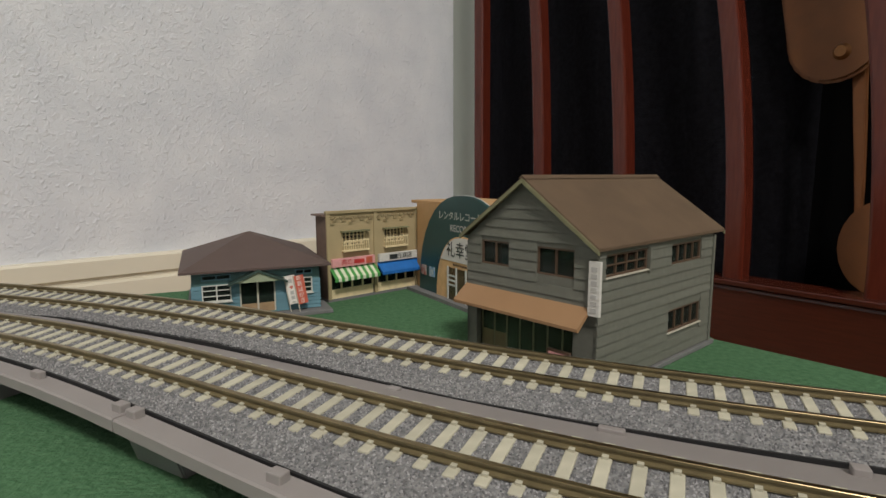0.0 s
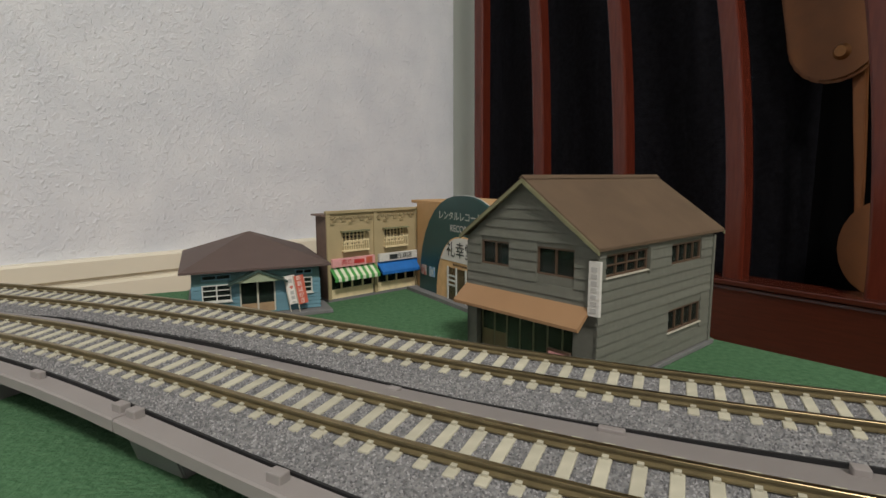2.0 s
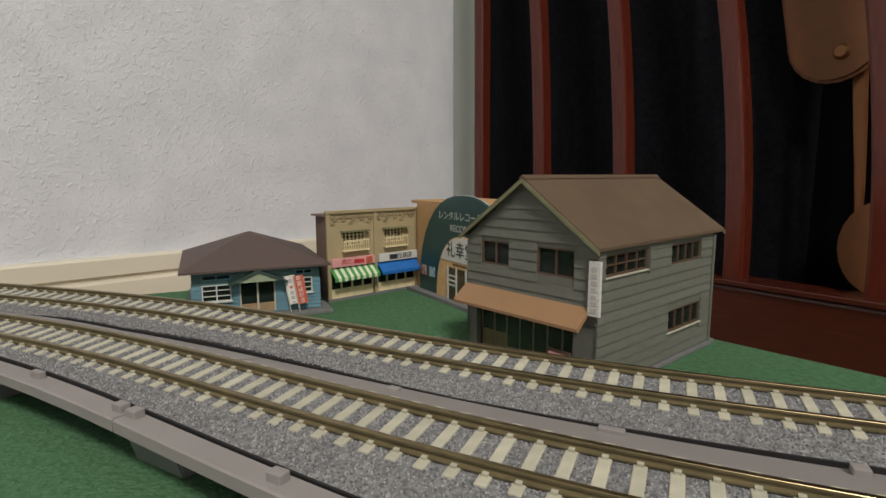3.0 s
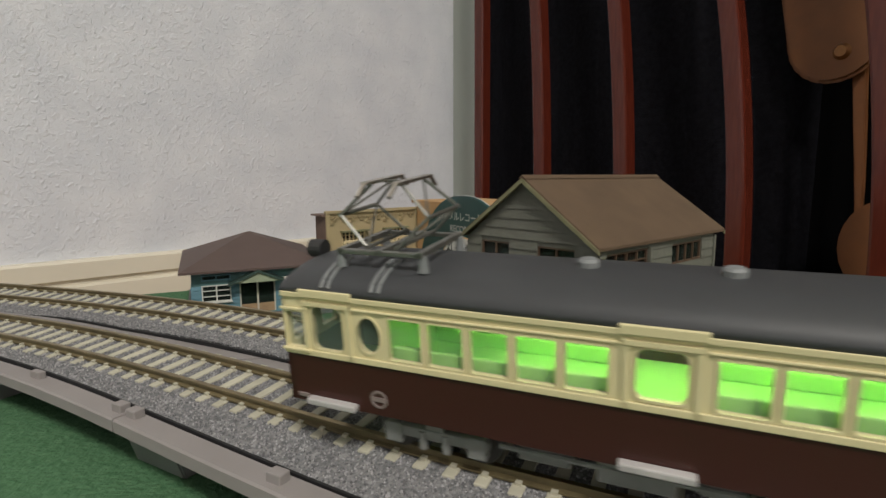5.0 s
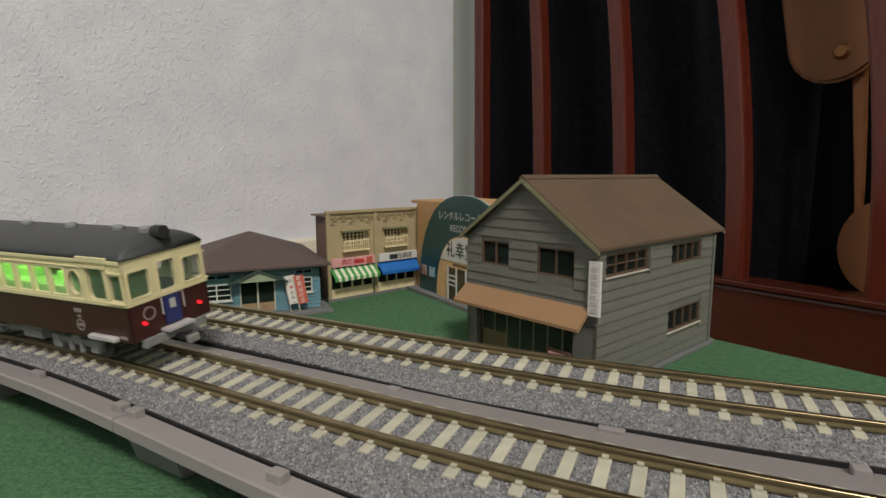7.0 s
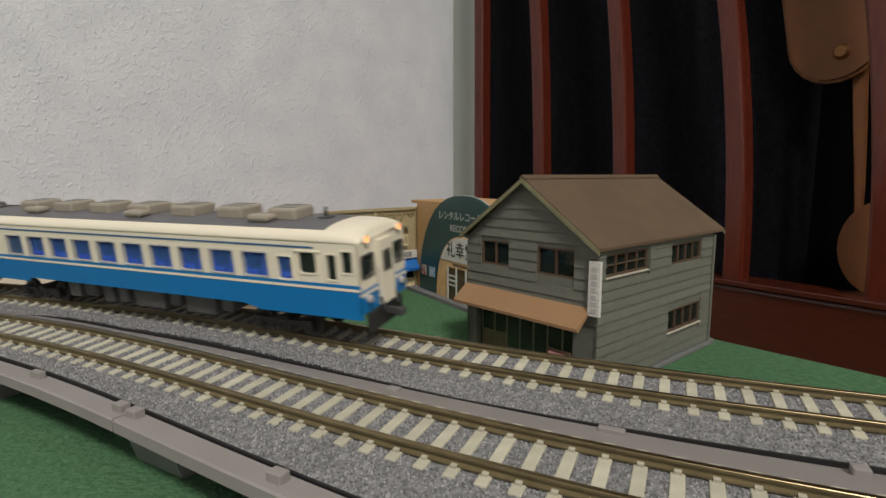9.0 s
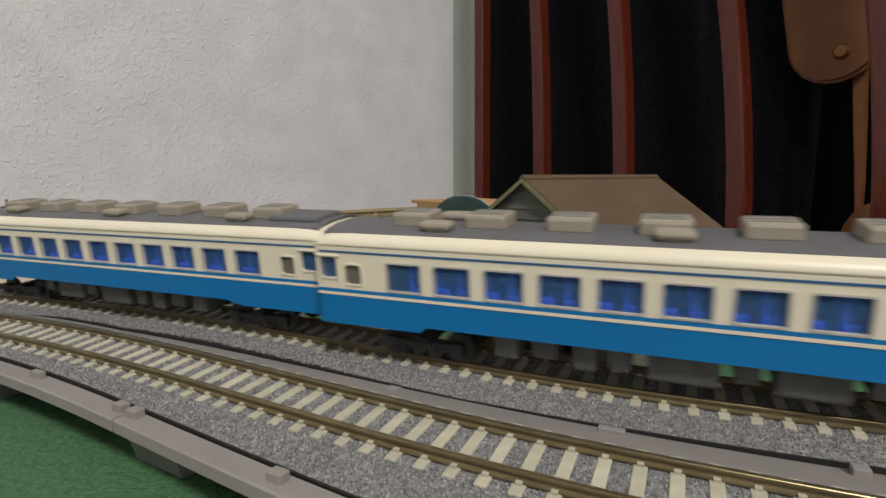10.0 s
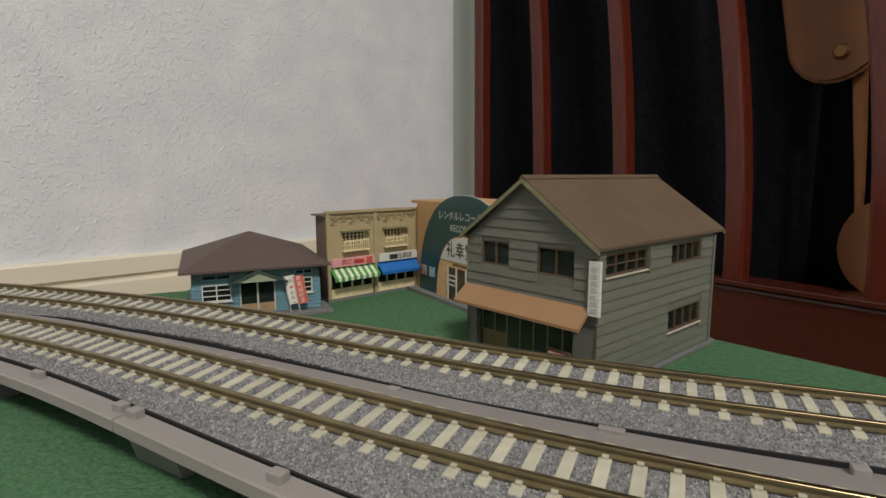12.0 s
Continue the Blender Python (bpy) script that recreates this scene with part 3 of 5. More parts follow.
def window(parent, cx, cz, w, h, y, bars, frame_mat, pane_mat=None, sill=None, name="window"):
    """Frame with mullions and a pane, set in an opening; outside towards -y."""
    fr = box(cx - w / 2, cx + w / 2, y, y + 0.0006, cz - h / 2, cz - h / 2 + 0.0004)
    box(cx - w / 2, cx + w / 2, y, y + 0.0006, cz + h / 2 - 0.0004, cz + h / 2, 0, fr)
    n, k = bars
    for i in range(n + 1):
        x = cx - w / 2 + w * i / n
        x = min(max(x, cx - w / 2 + 0.0002), cx + w / 2 - 0.0002)
        box(x - 0.0002, x + 0.0002, y + 0.00005, y + 0.00055, cz - h / 2, cz + h / 2, 0, fr)
    for i in range(1, k):
        z = cz - h / 2 + h * i / k
        box(cx - w / 2, cx + w / 2, y + 0.0001, y + 0.0005, z - 0.00014, z + 0.00014, 0, fr)
    f = part(name, fr, frame_mat, parent)
    part("pane", box(cx - w / 2, cx + w / 2, y + 0.0006, y + 0.0007, cz - h / 2, cz + h / 2), pane_mat or M_PANE, f)
    if sill:
        part("sill", box(cx - w / 2 - 0.0003, cx + w / 2 + 0.0003, y - 0.0007, y + 0.0003, cz - h / 2 - 0.0003, cz - h / 2), sill, f)
    return f


class Side:
    """Collects the parts made for one side of a house and turns them into place."""

    def __init__(self, thing, m):
        self.thing, self.m, self.before = thing, m, set(thing.children)

    def __enter__(self):
        return self

    def __exit__(self, *a):
        for ob in self.thing.children:
            if ob not in self.before:
                ob.matrix_basis = self.m @ ob.matrix_basis


def gable_house():
    w, d, he, hr = 0.0402, 0.0576, 0.0325, 0.0483
    yaw = math.degrees(0.7197)
    e = empty("two_storey_house", pose(0.0332, 0.1129, 0.0, 0, 0, yaw), "grey-green boarded two-storey model house with brown gable roof", "model house")
    # local: x along the long side, y along the gable front; near corner at the origin
    part("base_plate", box(-0.003, d + 0.002, -0.0012, w + 0.002, 0, 0.0012, 0.0002), M_BASE, e)
    long_holes = [(0.0117, 0.0289, 0.0182, 0.0050, 40), (0.0412, 0.0285, 0.0171, 0.0052, 40), (0.0418, 0.0110, 0.0186, 0.0058, 40)]
    with Side(e, pose(0, 0, 0)):
        part("wall", holed(0, d, 0.0200, he, long_holes[:2], 0.0008), M_SIDING, e)
        part("wall", holed(0, d, 0.0012, 0.0200, long_holes[2:], 0.0008), M_SIDING, e)
        siding(e, 0, d, 0.0014, he - 0.0004, long_holes, 0.00245, 0)
        for i, (cx, cz, ww, hh, _) in enumerate(long_holes):
            window(e, cx, cz, ww, hh, 0.0001, (4, 2 if i == 0 else 1), M_FRAME_BROWN, sill=None if i == 1 else M_SILL)
        part("corner_post", box(d - 0.0009, d + 0.0002, -0.0007, 0.0004, 0.0012, he - 0.0006), M_SIDING, e)
        part("downpipe_box", box(0.0208, 0.0216, -0.0008, 0.0, 0.0255, 0.0315), M_SIDING, e)
    # gable front: seen from outside its x runs from the far end to the near corner
    front = Matrix.Translation((0, w, 0)) @ Matrix.Rotation(math.radians(-90), 4, "Z")
    fh = [(0.0101, 0.0290, 0.0096, 0.0062, 40), (0.0289, 0.0288, 0.0106, 0.0066, 40)]

    def slope(x):
        return he + (hr - he) * (1 - abs(x - w / 2) / (w / 2)) - 0.0002
    with Side(e, front):
        part("wall", holed(0, w, 0.0155, he, fh, 0.0008), M_SIDING, e)
        part("gable", prism([(0, he), (w, he), (w / 2, hr - 0.0008)], "y", 0, 0.0008), M_SIDING, e)
        siding(e, 0, w, 0.0160, hr - 0.001, fh, 0.00245, 0, slope)
        window(e, *fh[0][:4], 0.0001, (2, 1), M_FRAME_BROWN, M_PANE)
        window(e, *fh[1][:4], 0.0001, (2, 1), M_FRAME_BROWN, M_PANE)
        # shop front under the awning
        for x0, x1 in ((0, 0.0035), (w - 0.0060, w)):
            part("pillar", box(x0, x1, 0, 0.0016, 0.0012, 0.0155), M_SIDING, e)
        part("lintel", box(0.0035, w - 0.006, 0.0002, 0.0014, 0.0146, 0.0155), M_SIDING, e)
        n = 7
        for i in range(n):
            a = 0.0036 + i * (w - 0.0097) / n
            b = a + (w - 0.0097) / n - 0.0002
            fr = part("shop_door", box(a, a + 0.0004, 0.0020, 0.0026, 0.0012, 0.0146), M_GABLE_TRIM, e)
            part("door_pane", box(a + 0.0004, b, 0.0022, 0.0024, 0.0078 if i < 2 else 0.0034, 0.0146), M_PANE_GREEN, fr)
            part("kick_panel", box(a + 0.0004, b, 0.0021, 0.0025, 0.0012, 0.0078 if i < 2 else 0.0034), M_SHUTTER, fr)
        part("awning", prism([(0.0, 0.0200), (-0.0050, 0.0160), (-0.0050, 0.0153), (-0.0046, 0.0151), (0.0, 0.0192)], "x", -0.0003, w - 0.0015), M_AWNING_TAN, e, "plain tan sloping awning")
        board = part("shop_board", box(0.0290, 0.0352, -0.0026, -0.0018, 0.0012, 0.0092), M_FRAME_BROWN, e)
        part("poster", box(0.0296, 0.0346, -0.0028, -0.0026, 0.0044, 0.0086), M_PINK, board, "pink poster")
    for m, span in ((Matrix.Translation((d, 0, 0)) @ Matrix.Rotation(math.radians(90), 4, "Z"), w), (Matrix.Translation((d, w, 0)) @ Matrix.Rotation(math.radians(180), 4, "Z"), d)):
        with Side(e, m):
            bh = [(span * 0.3, 0.025, 0.009, 0.007, 40), (span * 0.7, 0.025, 0.009, 0.007, 40)]
            part("wall", holed(0, span, 0.0012, he, bh, 0.0008), M_SIDING, e)
            for hole in bh:
                window(e, *hole[:4], 0.0001, (2, 1), M_FRAME_BROWN, M_PANE_CLEAR)
            if span == w:
                part("gable", prism([(0, he), (w, he), (w / 2, hr - 0.0008)], "y", 0, 0.0008), M_SIDING, e)
    part("upper_floor", box(0.0009, d - 0.0009, 0.0009, w - 0.0009, 0.0150, 0.0158), M_INSIDE, e)
    part("attic_floor", box(0.0009, d - 0.0009, 0.0009, w - 0.0009, he - 0.0006, he), M_INSIDE, e)
    o, of, ob = 0.0012, 0.0018, 0.0045
    for s in (0, 1):
        ys = [w / 2, -o, -o, w / 2]
        zs = [hr, he + 0.0008, he, hr - 0.0008]
        pts = [(w - y if s else y, z) for y, z in zip(ys, zs)]
        part("roof_slope", prism(pts, "x", -of, d + ob, 0.0001), M_ROOF_BROWN, e)
    part("ridge_cap", prism([(w / 2 - 0.0011, hr - 0.0005), (w / 2, hr + 0.0004), (w / 2 + 0.0011, hr - 0.0005)], "x", -of - 0.0002, d + ob + 0.0002), M_ROOF_BROWN, e)
    for x0 in (-of - 0.0003, d + ob - 0.0003):
        for s in (0, 1):
            pts = [(w / 2, hr - 0.0004), (-o, he + 0.0004), (-o, he - 0.0006), (w / 2, hr - 0.0015)]
            part("bargeboard", prism([(w - y if s else y, z) for y, z in pts], "x", x0, x0 + 0.0006), M_GABLE_TRIM, e)
    sign = part("upright_sign", box(-0.0013, -0.0005, -0.0013, 0.0016, 0.0184, 0.0304, 0.0001), M_SIGNWHITE, e, "narrow white upright sign with grey lettering bars")
    for i in range(7):
        part("lettering", box(-0.0014, -0.0013, -0.0006, 0.0009, 0.0192 + i * 0.0015, 0.0202 + i * 0.0015), M_GREYBAR, sign)


gable_house()


def shop_row():
    L, dep, hh = 0.0436, 0.0085, 0.0348
    e = empty("twin_shop_building", pose(-0.0441, 0.2028, 0, 0, 0, 41.5), "cream two-storey model shops with green striped and blue awnings", "model shop")
    part("base_plate", box(-0.0004, L + 0.0004, -0.0004, dep, 0, 0.001), M_BASE, e)
    holes = [(0.0120, 0.0240, 0.0104, 0.0056, 30), (0.0317, 0.0240, 0.0104, 0.0056, 30)]
    part("upper_wall", holed(0, L, 0.0160, hh, holes, 0.0008), M_CREAMWALL, e)
    part("cornice", box(-0.0007, L + 0.0007, -0.0009, 0.0006, hh - 0.0006, hh + 0.0005, 0.0001), M_CREAMWALL, e)
    for x in (0.0004, L / 2, L - 0.0004):
        part("pilaster", box(x - 0.0007, x + 0.0007, -0.0006, 0.0, 0.001, hh - 0.0006), M_CREAMWALL, e)
    first = None
    for r in range(3):
        for i in range(20):
            if i % (1, 2, 4)[r]:
                continue
            m = pose(0.0022 + i * 0.00206 + (r % 2) * 0.001, -0.0003, hh - 0.0022 - r * 0.0011)
            if first is None:
                first = part("brick", box(-0.0008, 0.0008, -0.00015, 0.0003, -0.0004, 0.0004), M_BRICK, e, m=m)
            else:
                again("brick", first, e, m)
    part("side_wall", box(0, 0.0008, 0.0008, dep, 0.001, hh * 0.97), M_BROWNWALL, e)
    part("side_wall", box(L - 0.0008, L, 0.0008, dep, 0.001, hh * 0.97), M_BROWNWALL, e)
    part("rear_wall", box(0, L, dep - 0.0008, dep, 0.001, hh * 0.95), M_BROWNWALL, e)
    part("roof", box(-0.0015, L + 0.0005, 0.0008, dep + 0.001, hh * 0.955, hh * 0.975), M_BROWNWALL, e)
    part("upper_floor", box(0.0008, L - 0.0008, 0.0008, dep - 0.0008, 0.0150, 0.0158), M_INSIDE, e)
    for n, (cx, cz, w, h, _) in enumerate(holes):
        window(e, cx, cz, w, h, 0.0003, (6, 4), M_CREAMLIGHT)
        part("window_hood", box(cx - w / 2 - 0.001, cx + w / 2 + 0.001, -0.0022, 0, cz + h / 2, cz + h / 2 + 0.0006), M_GABLE_TRIM, e)
        rail = box(cx - w / 2 - 0.0006, cx + w / 2 + 0.0006, -0.0020, -0.0016, cz - 0.0008, cz - 0.0003)
        box(cx - w / 2 - 0.0006, cx + w / 2 + 0.0006, -0.0020, -0.0000, cz - h / 2 - 0.0020, cz - h / 2 - 0.0014, 0, rail)
        for i in range(12):
            x = cx - w / 2 - 0.0004 + (w + 0.0008) * i / 11
            box(x - 0.00016, x + 0.00016, -0.0019, -0.0016, cz - h / 2 - 0.0016, cz - 0.0004, 0, rail)
        part("balcony_rail", rail, M_CREAMLIGHT, e)
        a, b = n * L / 2 + 0.0011, (n + 1) * L / 2 - 0.0011
        # shop front
        part("stall_riser", box(a, b, 0.0002, 0.0010, 0.001, 0.0046), M_CREAMLIGHT, e)
        for i in range(5):
            x = a + (b - a) * i / 4
            part("shop_mullion", box(x - 0.0003, x + 0.0003, 0.0002, 0.0008, 0.0046, 0.0125), M_CREAMLIGHT, e)
        part("shop_pane", box(a, b, 0.0009, 0.0010, 0.0046, 0.0125), M_PANE, e)
        part("fascia", box(a - 0.0004, b + 0.0004, 0.0002, 0.001, 0.0120, 0.0165), M_CREAMWALL, e)
        sgn = part("shop_sign", box(a, b, -0.0016, -0.0002, 0.0135, 0.0168, 0.0001), M_PINK if n == 0 else M_SIGNWHITE, e, "pink sign with dark red lettering" if n == 0 else "white sign with dark lettering")
        c = (a + b) / 2
        face = Matrix.Rotation(math.radians(90), 4, "X")
        if n == 0:
            writing("lettering", "肉の", 0.0026, M_REDINK, sgn, Matrix.Translation((c - 0.0034, -0.0017, 0.0151)) @ face)
            part("lettering", box(c - 0.0002, c + 0.0046, -0.0017, -0.0016, 0.0143, 0.0159), M_REDINK, sgn)
            part("red_badge", box(c + 0.0054, c + 0.0084, -0.0018, -0.0016, 0.0139, 0.0165, 0.0001), M_BANNERRED, sgn)
        else:
            part("lettering", box(c - 0.0048, c - 0.0008, -0.0017, -0.0016, 0.0141, 0.0161), M_BLACKINK, sgn)
            writing("lettering", "豆腐店", 0.0026, M_BLACKINK, sgn, Matrix.Translation((c + 0.0030, -0.0017, 0.0151)) @ face)
        if n == 0:
            k = 15
            for i in range(k):
                x0, x1 = a - 0.0006 + (b - a + 0.0010) * i / k, a - 0.0006 + (b - a + 0.0010) * (i + 1) / k
                part("awning_strip", prism([(-0.0002, 0.0133), (-0.0046, 0.0098), (-0.0046, 0.0084), (-0.0043, 0.0084), (-0.0043, 0.0095), (-0.0002, 0.0128)], "x", x0, x1), M_GREENSTRIPE if i % 2 == 0 else M_WHITESTRIPE, e)
        else:
            part("awning", prism([(-0.0002, 0.0133), (-0.0046, 0.0098), (-0.0046, 0.0086), (-0.0043, 0.0084), (-0.0002, 0.0128)], "x", a - 0.0004, b + 0.0008, 0.0001), M_BLUE, e, "plain blue awning")


shop_row()


def arch(cx, half, h, n=20, z0=0.0012, power=2.3):
    pts = [(cx - half, z0)]
    for i in range(n + 1):
        a = math.pi - math.pi * i / n
        c, s = math.cos(a), math.sin(a)
        k = (abs(c) ** power + abs(s) ** power) ** (-1 / power)
        pts.append((cx + half * c * k, z0 + (h - z0) * max(s, 0) * k))
    return pts + [(cx + half, z0)]


def record_shop():
    e = empty("record_shop", pose(-0.0119, 0.2282, 0, 0, 0, -58.8), "tan model record shop with large dark teal arched front", "model shop")
    L, hh, dep = 0.074, 0.0380, 0.034
    part("base_plate", box(-0.0005, L + 0.002, -0.004, dep, 0, 0.0014), M_BASE, e)
    part("body", box(0, L, 0.0010, dep, 0.0014, hh - 0.001), M_TANWALL, e)
    part("roof", box(-0.0055, L + 0.0012, 0.0012, dep + 0.001, hh - 0.001, hh + 0.0002, 0.0001), M_TANWALL, e)
    part("arch_sign", prism(arch(0.0372, 0.0325, 0.0412), "y", -0.0004, 0.0008), M_TEAL, e, "dark teal arch with white lettering")
    part("arch_rim", prism(arch(0.0372, 0.0328, 0.0415), "y", 0.0008, 0.0010), M_SIGNWHITE, e)
    part("inner_arch", prism(arch(0.0385, 0.0192, 0.0262), "y", -0.0008, -0.0004), M_PEACH, e)
    part("name_panel", prism([(x, max(z, 0.0163)) for x, z in arch(0.0385, 0.0186, 0.0257)], "y", -0.0010, -0.0008), M_SIGNWHITE, e)
    door = part("entrance", box(0.0285, 0.0470, -0.0011, -0.0008, 0.0014, 0.0138), M_PANE, e)
    for x in (0.0285, 0.0345, 0.0410, 0.0470):
        part("door_frame", box(x - 0.0004, x + 0.0004, -0.0014, -0.0011, 0.0014, 0.0142), M_WHITE, door)
    for z in (0.0068, 0.0086, 0.0104):
        part("notice", box(0.0293, 0.0337, -0.0013, -0.0011, z, z + 0.0007), M_WHITE, door)
    face = Matrix.Rotation(math.radians(90), 4, "X")
    writing("lettering", "レンタルレコード", 0.0037, M_WHITE, e, Matrix.Translation((0.0352, -0.0005, 0.0332)) @ face)
    writing("lettering", "RECORD", 0.0036, M_GREYBAR, e, Matrix.Translation((0.0362, -0.0005, 0.0287)) @ face)
    writing("lettering", "礼幸堂", 0.0064, M_BLACKINK, e, Matrix.Translation((0.0368, -0.00115, 0.0205)) @ face)
    for i in range(8):
        part("lettering", box(0.0318 + i * 0.0016, 0.0329 + i * 0.0016, -0.0010, -0.0008, 0.0148, 0.0155), M_FRAME_BROWN, e)
    part("poster", box(0.0066, 0.0104, -0.0007, -0.0004, 0.0078, 0.0118), M_POSTER_RED, e, "small faded red poster")
    part("poster", box(0.0132, 0.0172, -0.0007, -0.0004, 0.0078, 0.0118), M_POSTER_BLUE, e, "small pale blue poster")


record_shop()


def station():
    L, dep, he, hr = 0.0420, 0.052, 0.0177, 0.0274
    e = empty("small_station", pose(-0.083, 0.1736, 0, 0, 0, 24.3), "blue boarded single-storey model station with dark hipped roof", "model station")
    part("base_plate", box(-0.002, L + 0.0035, -0.0055, dep + 0.002, 0, 0.0013, 0.0002), M_BASE, e)
    holes = [(0.0076, 0.0095, 0.0092, 0.0058, 40), (0.0207, 0.0072, 0.0118, 0.0110, 40), (0.0364, 0.0100, 0.0060, 0.0056, 40)]
    part("front_wall", holed(0, L, 0.0013, he, holes, 0.0008), M_STGREEN, e)
    siding(e, 0, L, 0.0014, 0.0122, holes, 0.00135, 0, material=M_STBLUE)
    for i, (cx, cz, w, h, _) in enumerate(holes):
        if i == 1:
            d = part("doorway", box(cx - w / 2, cx + w / 2, 0.0006, 0.0007, 0.0014, 0.0128), M_PANE, e)
            for x in (cx - w / 2 + 0.0002, cx, cx + w / 2 - 0.0002):
                part("door_post", box(x - 0.0003, x + 0.0003, 0.0001, 0.0006, 0.0014, 0.0128), M_SILL, d)
            part("door_panel", box(cx - w / 2, cx + w / 2, 0.0003, 0.0006, 0.0014, 0.0048), M_WOODDOOR, d)
        else:
            window(e, cx, cz, w, h, -0.0002, (2, 3), M_WHITE, sill=M_WHITE)
            window(e, cx, 0.0150, w, 0.0020, -0.0009, (2, 1), M_STBLUE, name="fanlight")
    # porch gable over the door
    cx = 0.0208
    part("porch_gable", prism([(cx - 0.0080, 0.0130), (cx + 0.0080, 0.0130), (cx, 0.0165)], "y", -0.0040, -0.0034), M_PEDIMENT, e)
    for s in (-1, 1):
        part("porch_roof", prism([(cx + s * 0.0095, 0.0128), (cx, 0.0172), (cx, 0.0164), (cx + s * 0.0095, 0.0121)], "y", -0.0046, 0.0), M_STTRIM, e)
    for m, span in ((Matrix.Translation((0, dep, 0)) @ Matrix.Rotation(math.radians(-90), 4, "Z"), dep), (Matrix.Translation((L, 0, 0)) @ Matrix.Rotation(math.radians(90), 4, "Z"), dep), (Matrix.Translation((L, dep, 0)) @ Matrix.Rotation(math.radians(180), 4, "Z"), L)):
        with Side(e, m):
            part("side_wall", box(0, span, 0, 0.0008, 0.0013, he), M_STGREEN, e)
            siding(e, 0, span, 0.0014, 0.0122, [], 0.00135, 0, material=M_STBLUE)
    o = 0.0036
    bm = bmesh.new()
    eave = [bm.verts.new(p) for p in ((-o, -o, he), (L + o, -o, he), (L + o, dep + o, he), (-o, dep + o, he))]
    low = [bm.verts.new((v.co.x, v.co.y, he - 0.0008)) for v in eave]
    ra, rb = bm.verts.new((0.0200, dep * 0.50, hr)), bm.verts.new((0.0212, dep * 0.52, hr))
    for f in ((eave[0], eave[1], ra), (eave[1], eave[2], rb, ra), (eave[2], eave[3], rb), (eave[3], eave[0], ra, rb), low):
        bm.faces.new(f)
    for i in range(4):
        bm.faces.new((eave[i], low[i], low[(i + 1) % 4], eave[(i + 1) % 4]))
    part("hipped_roof", bm, M_STROOF, e)
    part("ceiling_board", box(0.0009, L - 0.0009, 0.0009, dep - 0.0009, he - 0.0014, he - 0.0009), M_INSIDE, e)


station()


def banner(x, y, turn, label, cloth_mat, ink, text=""):
    e = empty("banner_flag", pose(x, y, 0.0013, 0, -9, turn), label, "banner", "banners by the station")
    part("pole", rod((0, 0, 0), (0, 0, 0.0130), 0.00022), M_SILL, e)
    f = part("flag", box(-0.0001, 0.0034, -0.00012, 0.00012, 0.0026, 0.0128), cloth_mat, e)
    face = Matrix.Rotation(math.radians(90), 4, "X")
    if text:
        for i, ch in enumerate(text):
            writing("lettering", ch, 0.0019, ink, f, Matrix.Translation((0.00165, -0.00016, 0.0117 - i * 0.0020)) @ face)
    else:
        part("heart", prism([(0.00165, 0.0079), (0.0023, 0.0087), (0.0020, 0.0092), (0.00165, 0.0089), (0.0013, 0.0092), (0.0010, 0.0087)], "y", -0.00022, -0.00012), M_BANNERRED, f)
        for z, h in ((0.0102, 0.0014), (0.0060, 0.0013), (0.0042, 0.0013), (0.0030, 0.0005)):
            part("lettering", box(0.0010, 0.0022, -0.00022, -0.00012, z, z + h), ink, f)


banner(-0.0533, 0.1838, 24, "white banner with dark lettering bars on a pole", M_BANNER, M_GREYBAR)
banner(-0.0503, 0.1842, 24, "red banner with white lettering on a pole", M_BANNERRED, M_BANNER, "年賀はがき")


# ---- rolling stock ----
M_BROWN = mat("dark_maroon_paint", (0.042, 0.011, 0.008), 0.38, vary=0.06, size=0.02)
M_CREAM = mat("cream_paint", (0.66, 0.59, 0.345), 0.42, vary=0.03, size=0.02)
M_ROOFGREY = mat("dark_grey_roof", (0.040, 0.042, 0.045), 0.55, vary=0.08, size=0.01)
M_VENT = mat("pale_grey_vent", (0.18, 0.19, 0.19), 0.55)
M_UNDER = mat("grey_underframe", (0.19, 0.195, 0.185), 0.6, vary=0.2, size=0.004)
M_BLACK = mat("black_running_gear", (0.02, 0.02, 0.02), 0.6, vary=0.2)
M_WHEEL = mat("steel_wheel", (0.06, 0.058, 0.055), 0.4, metal=0.5)
M_STEEL = mat("pantograph_metal", (0.21, 0.21, 0.19), 0.38, metal=0.7)
M_COPPER = mat("shoe_metal", (0.42, 0.39, 0.34), 0.3, metal=0.9)
M_STEP = mat("pale_step", (0.42, 0.405, 0.395), 0.5)
M_GREENSEAT = mat("green_interior", (0.33, 0.62, 0.17), 0.5, vary=0.15)
M_GREENLED = mat("green_led_strip", (0.68, 1.0, 0.42), 0.5, vary=0, glow=15.0)
M_TRAINGLASS = glass("train_pane", (0.30, 0.42, 0.33), 0.12)
M_KIHAGLASS = glass("blue_tinted_pane", (0.08, 0.19, 0.42), 0.25)
M_FROSTED = mat("frosted_pane", (0.13, 0.115, 0.10), 0.4, vary=0.06)
M_REDLAMP = mat("red_tail_lamp", (0.8, 0.01, 0.02), 0.3, vary=0, glow=1.6)
M_ORANGELAMP = mat("orange_head_lamp", (1.0, 0.30, 0.06), 0.3, vary=0, glow=2.2)
M_EMBLEM = mat("grey_emblem", (0.23, 0.185, 0.175), 0.5)
M_NAVY = mat("navy_door", (0.02, 0.03, 0.12), 0.5)
M_IVORY = mat("ivory_paint", (0.74, 0.68, 0.55), 0.38, vary=0.03, size=0.02)
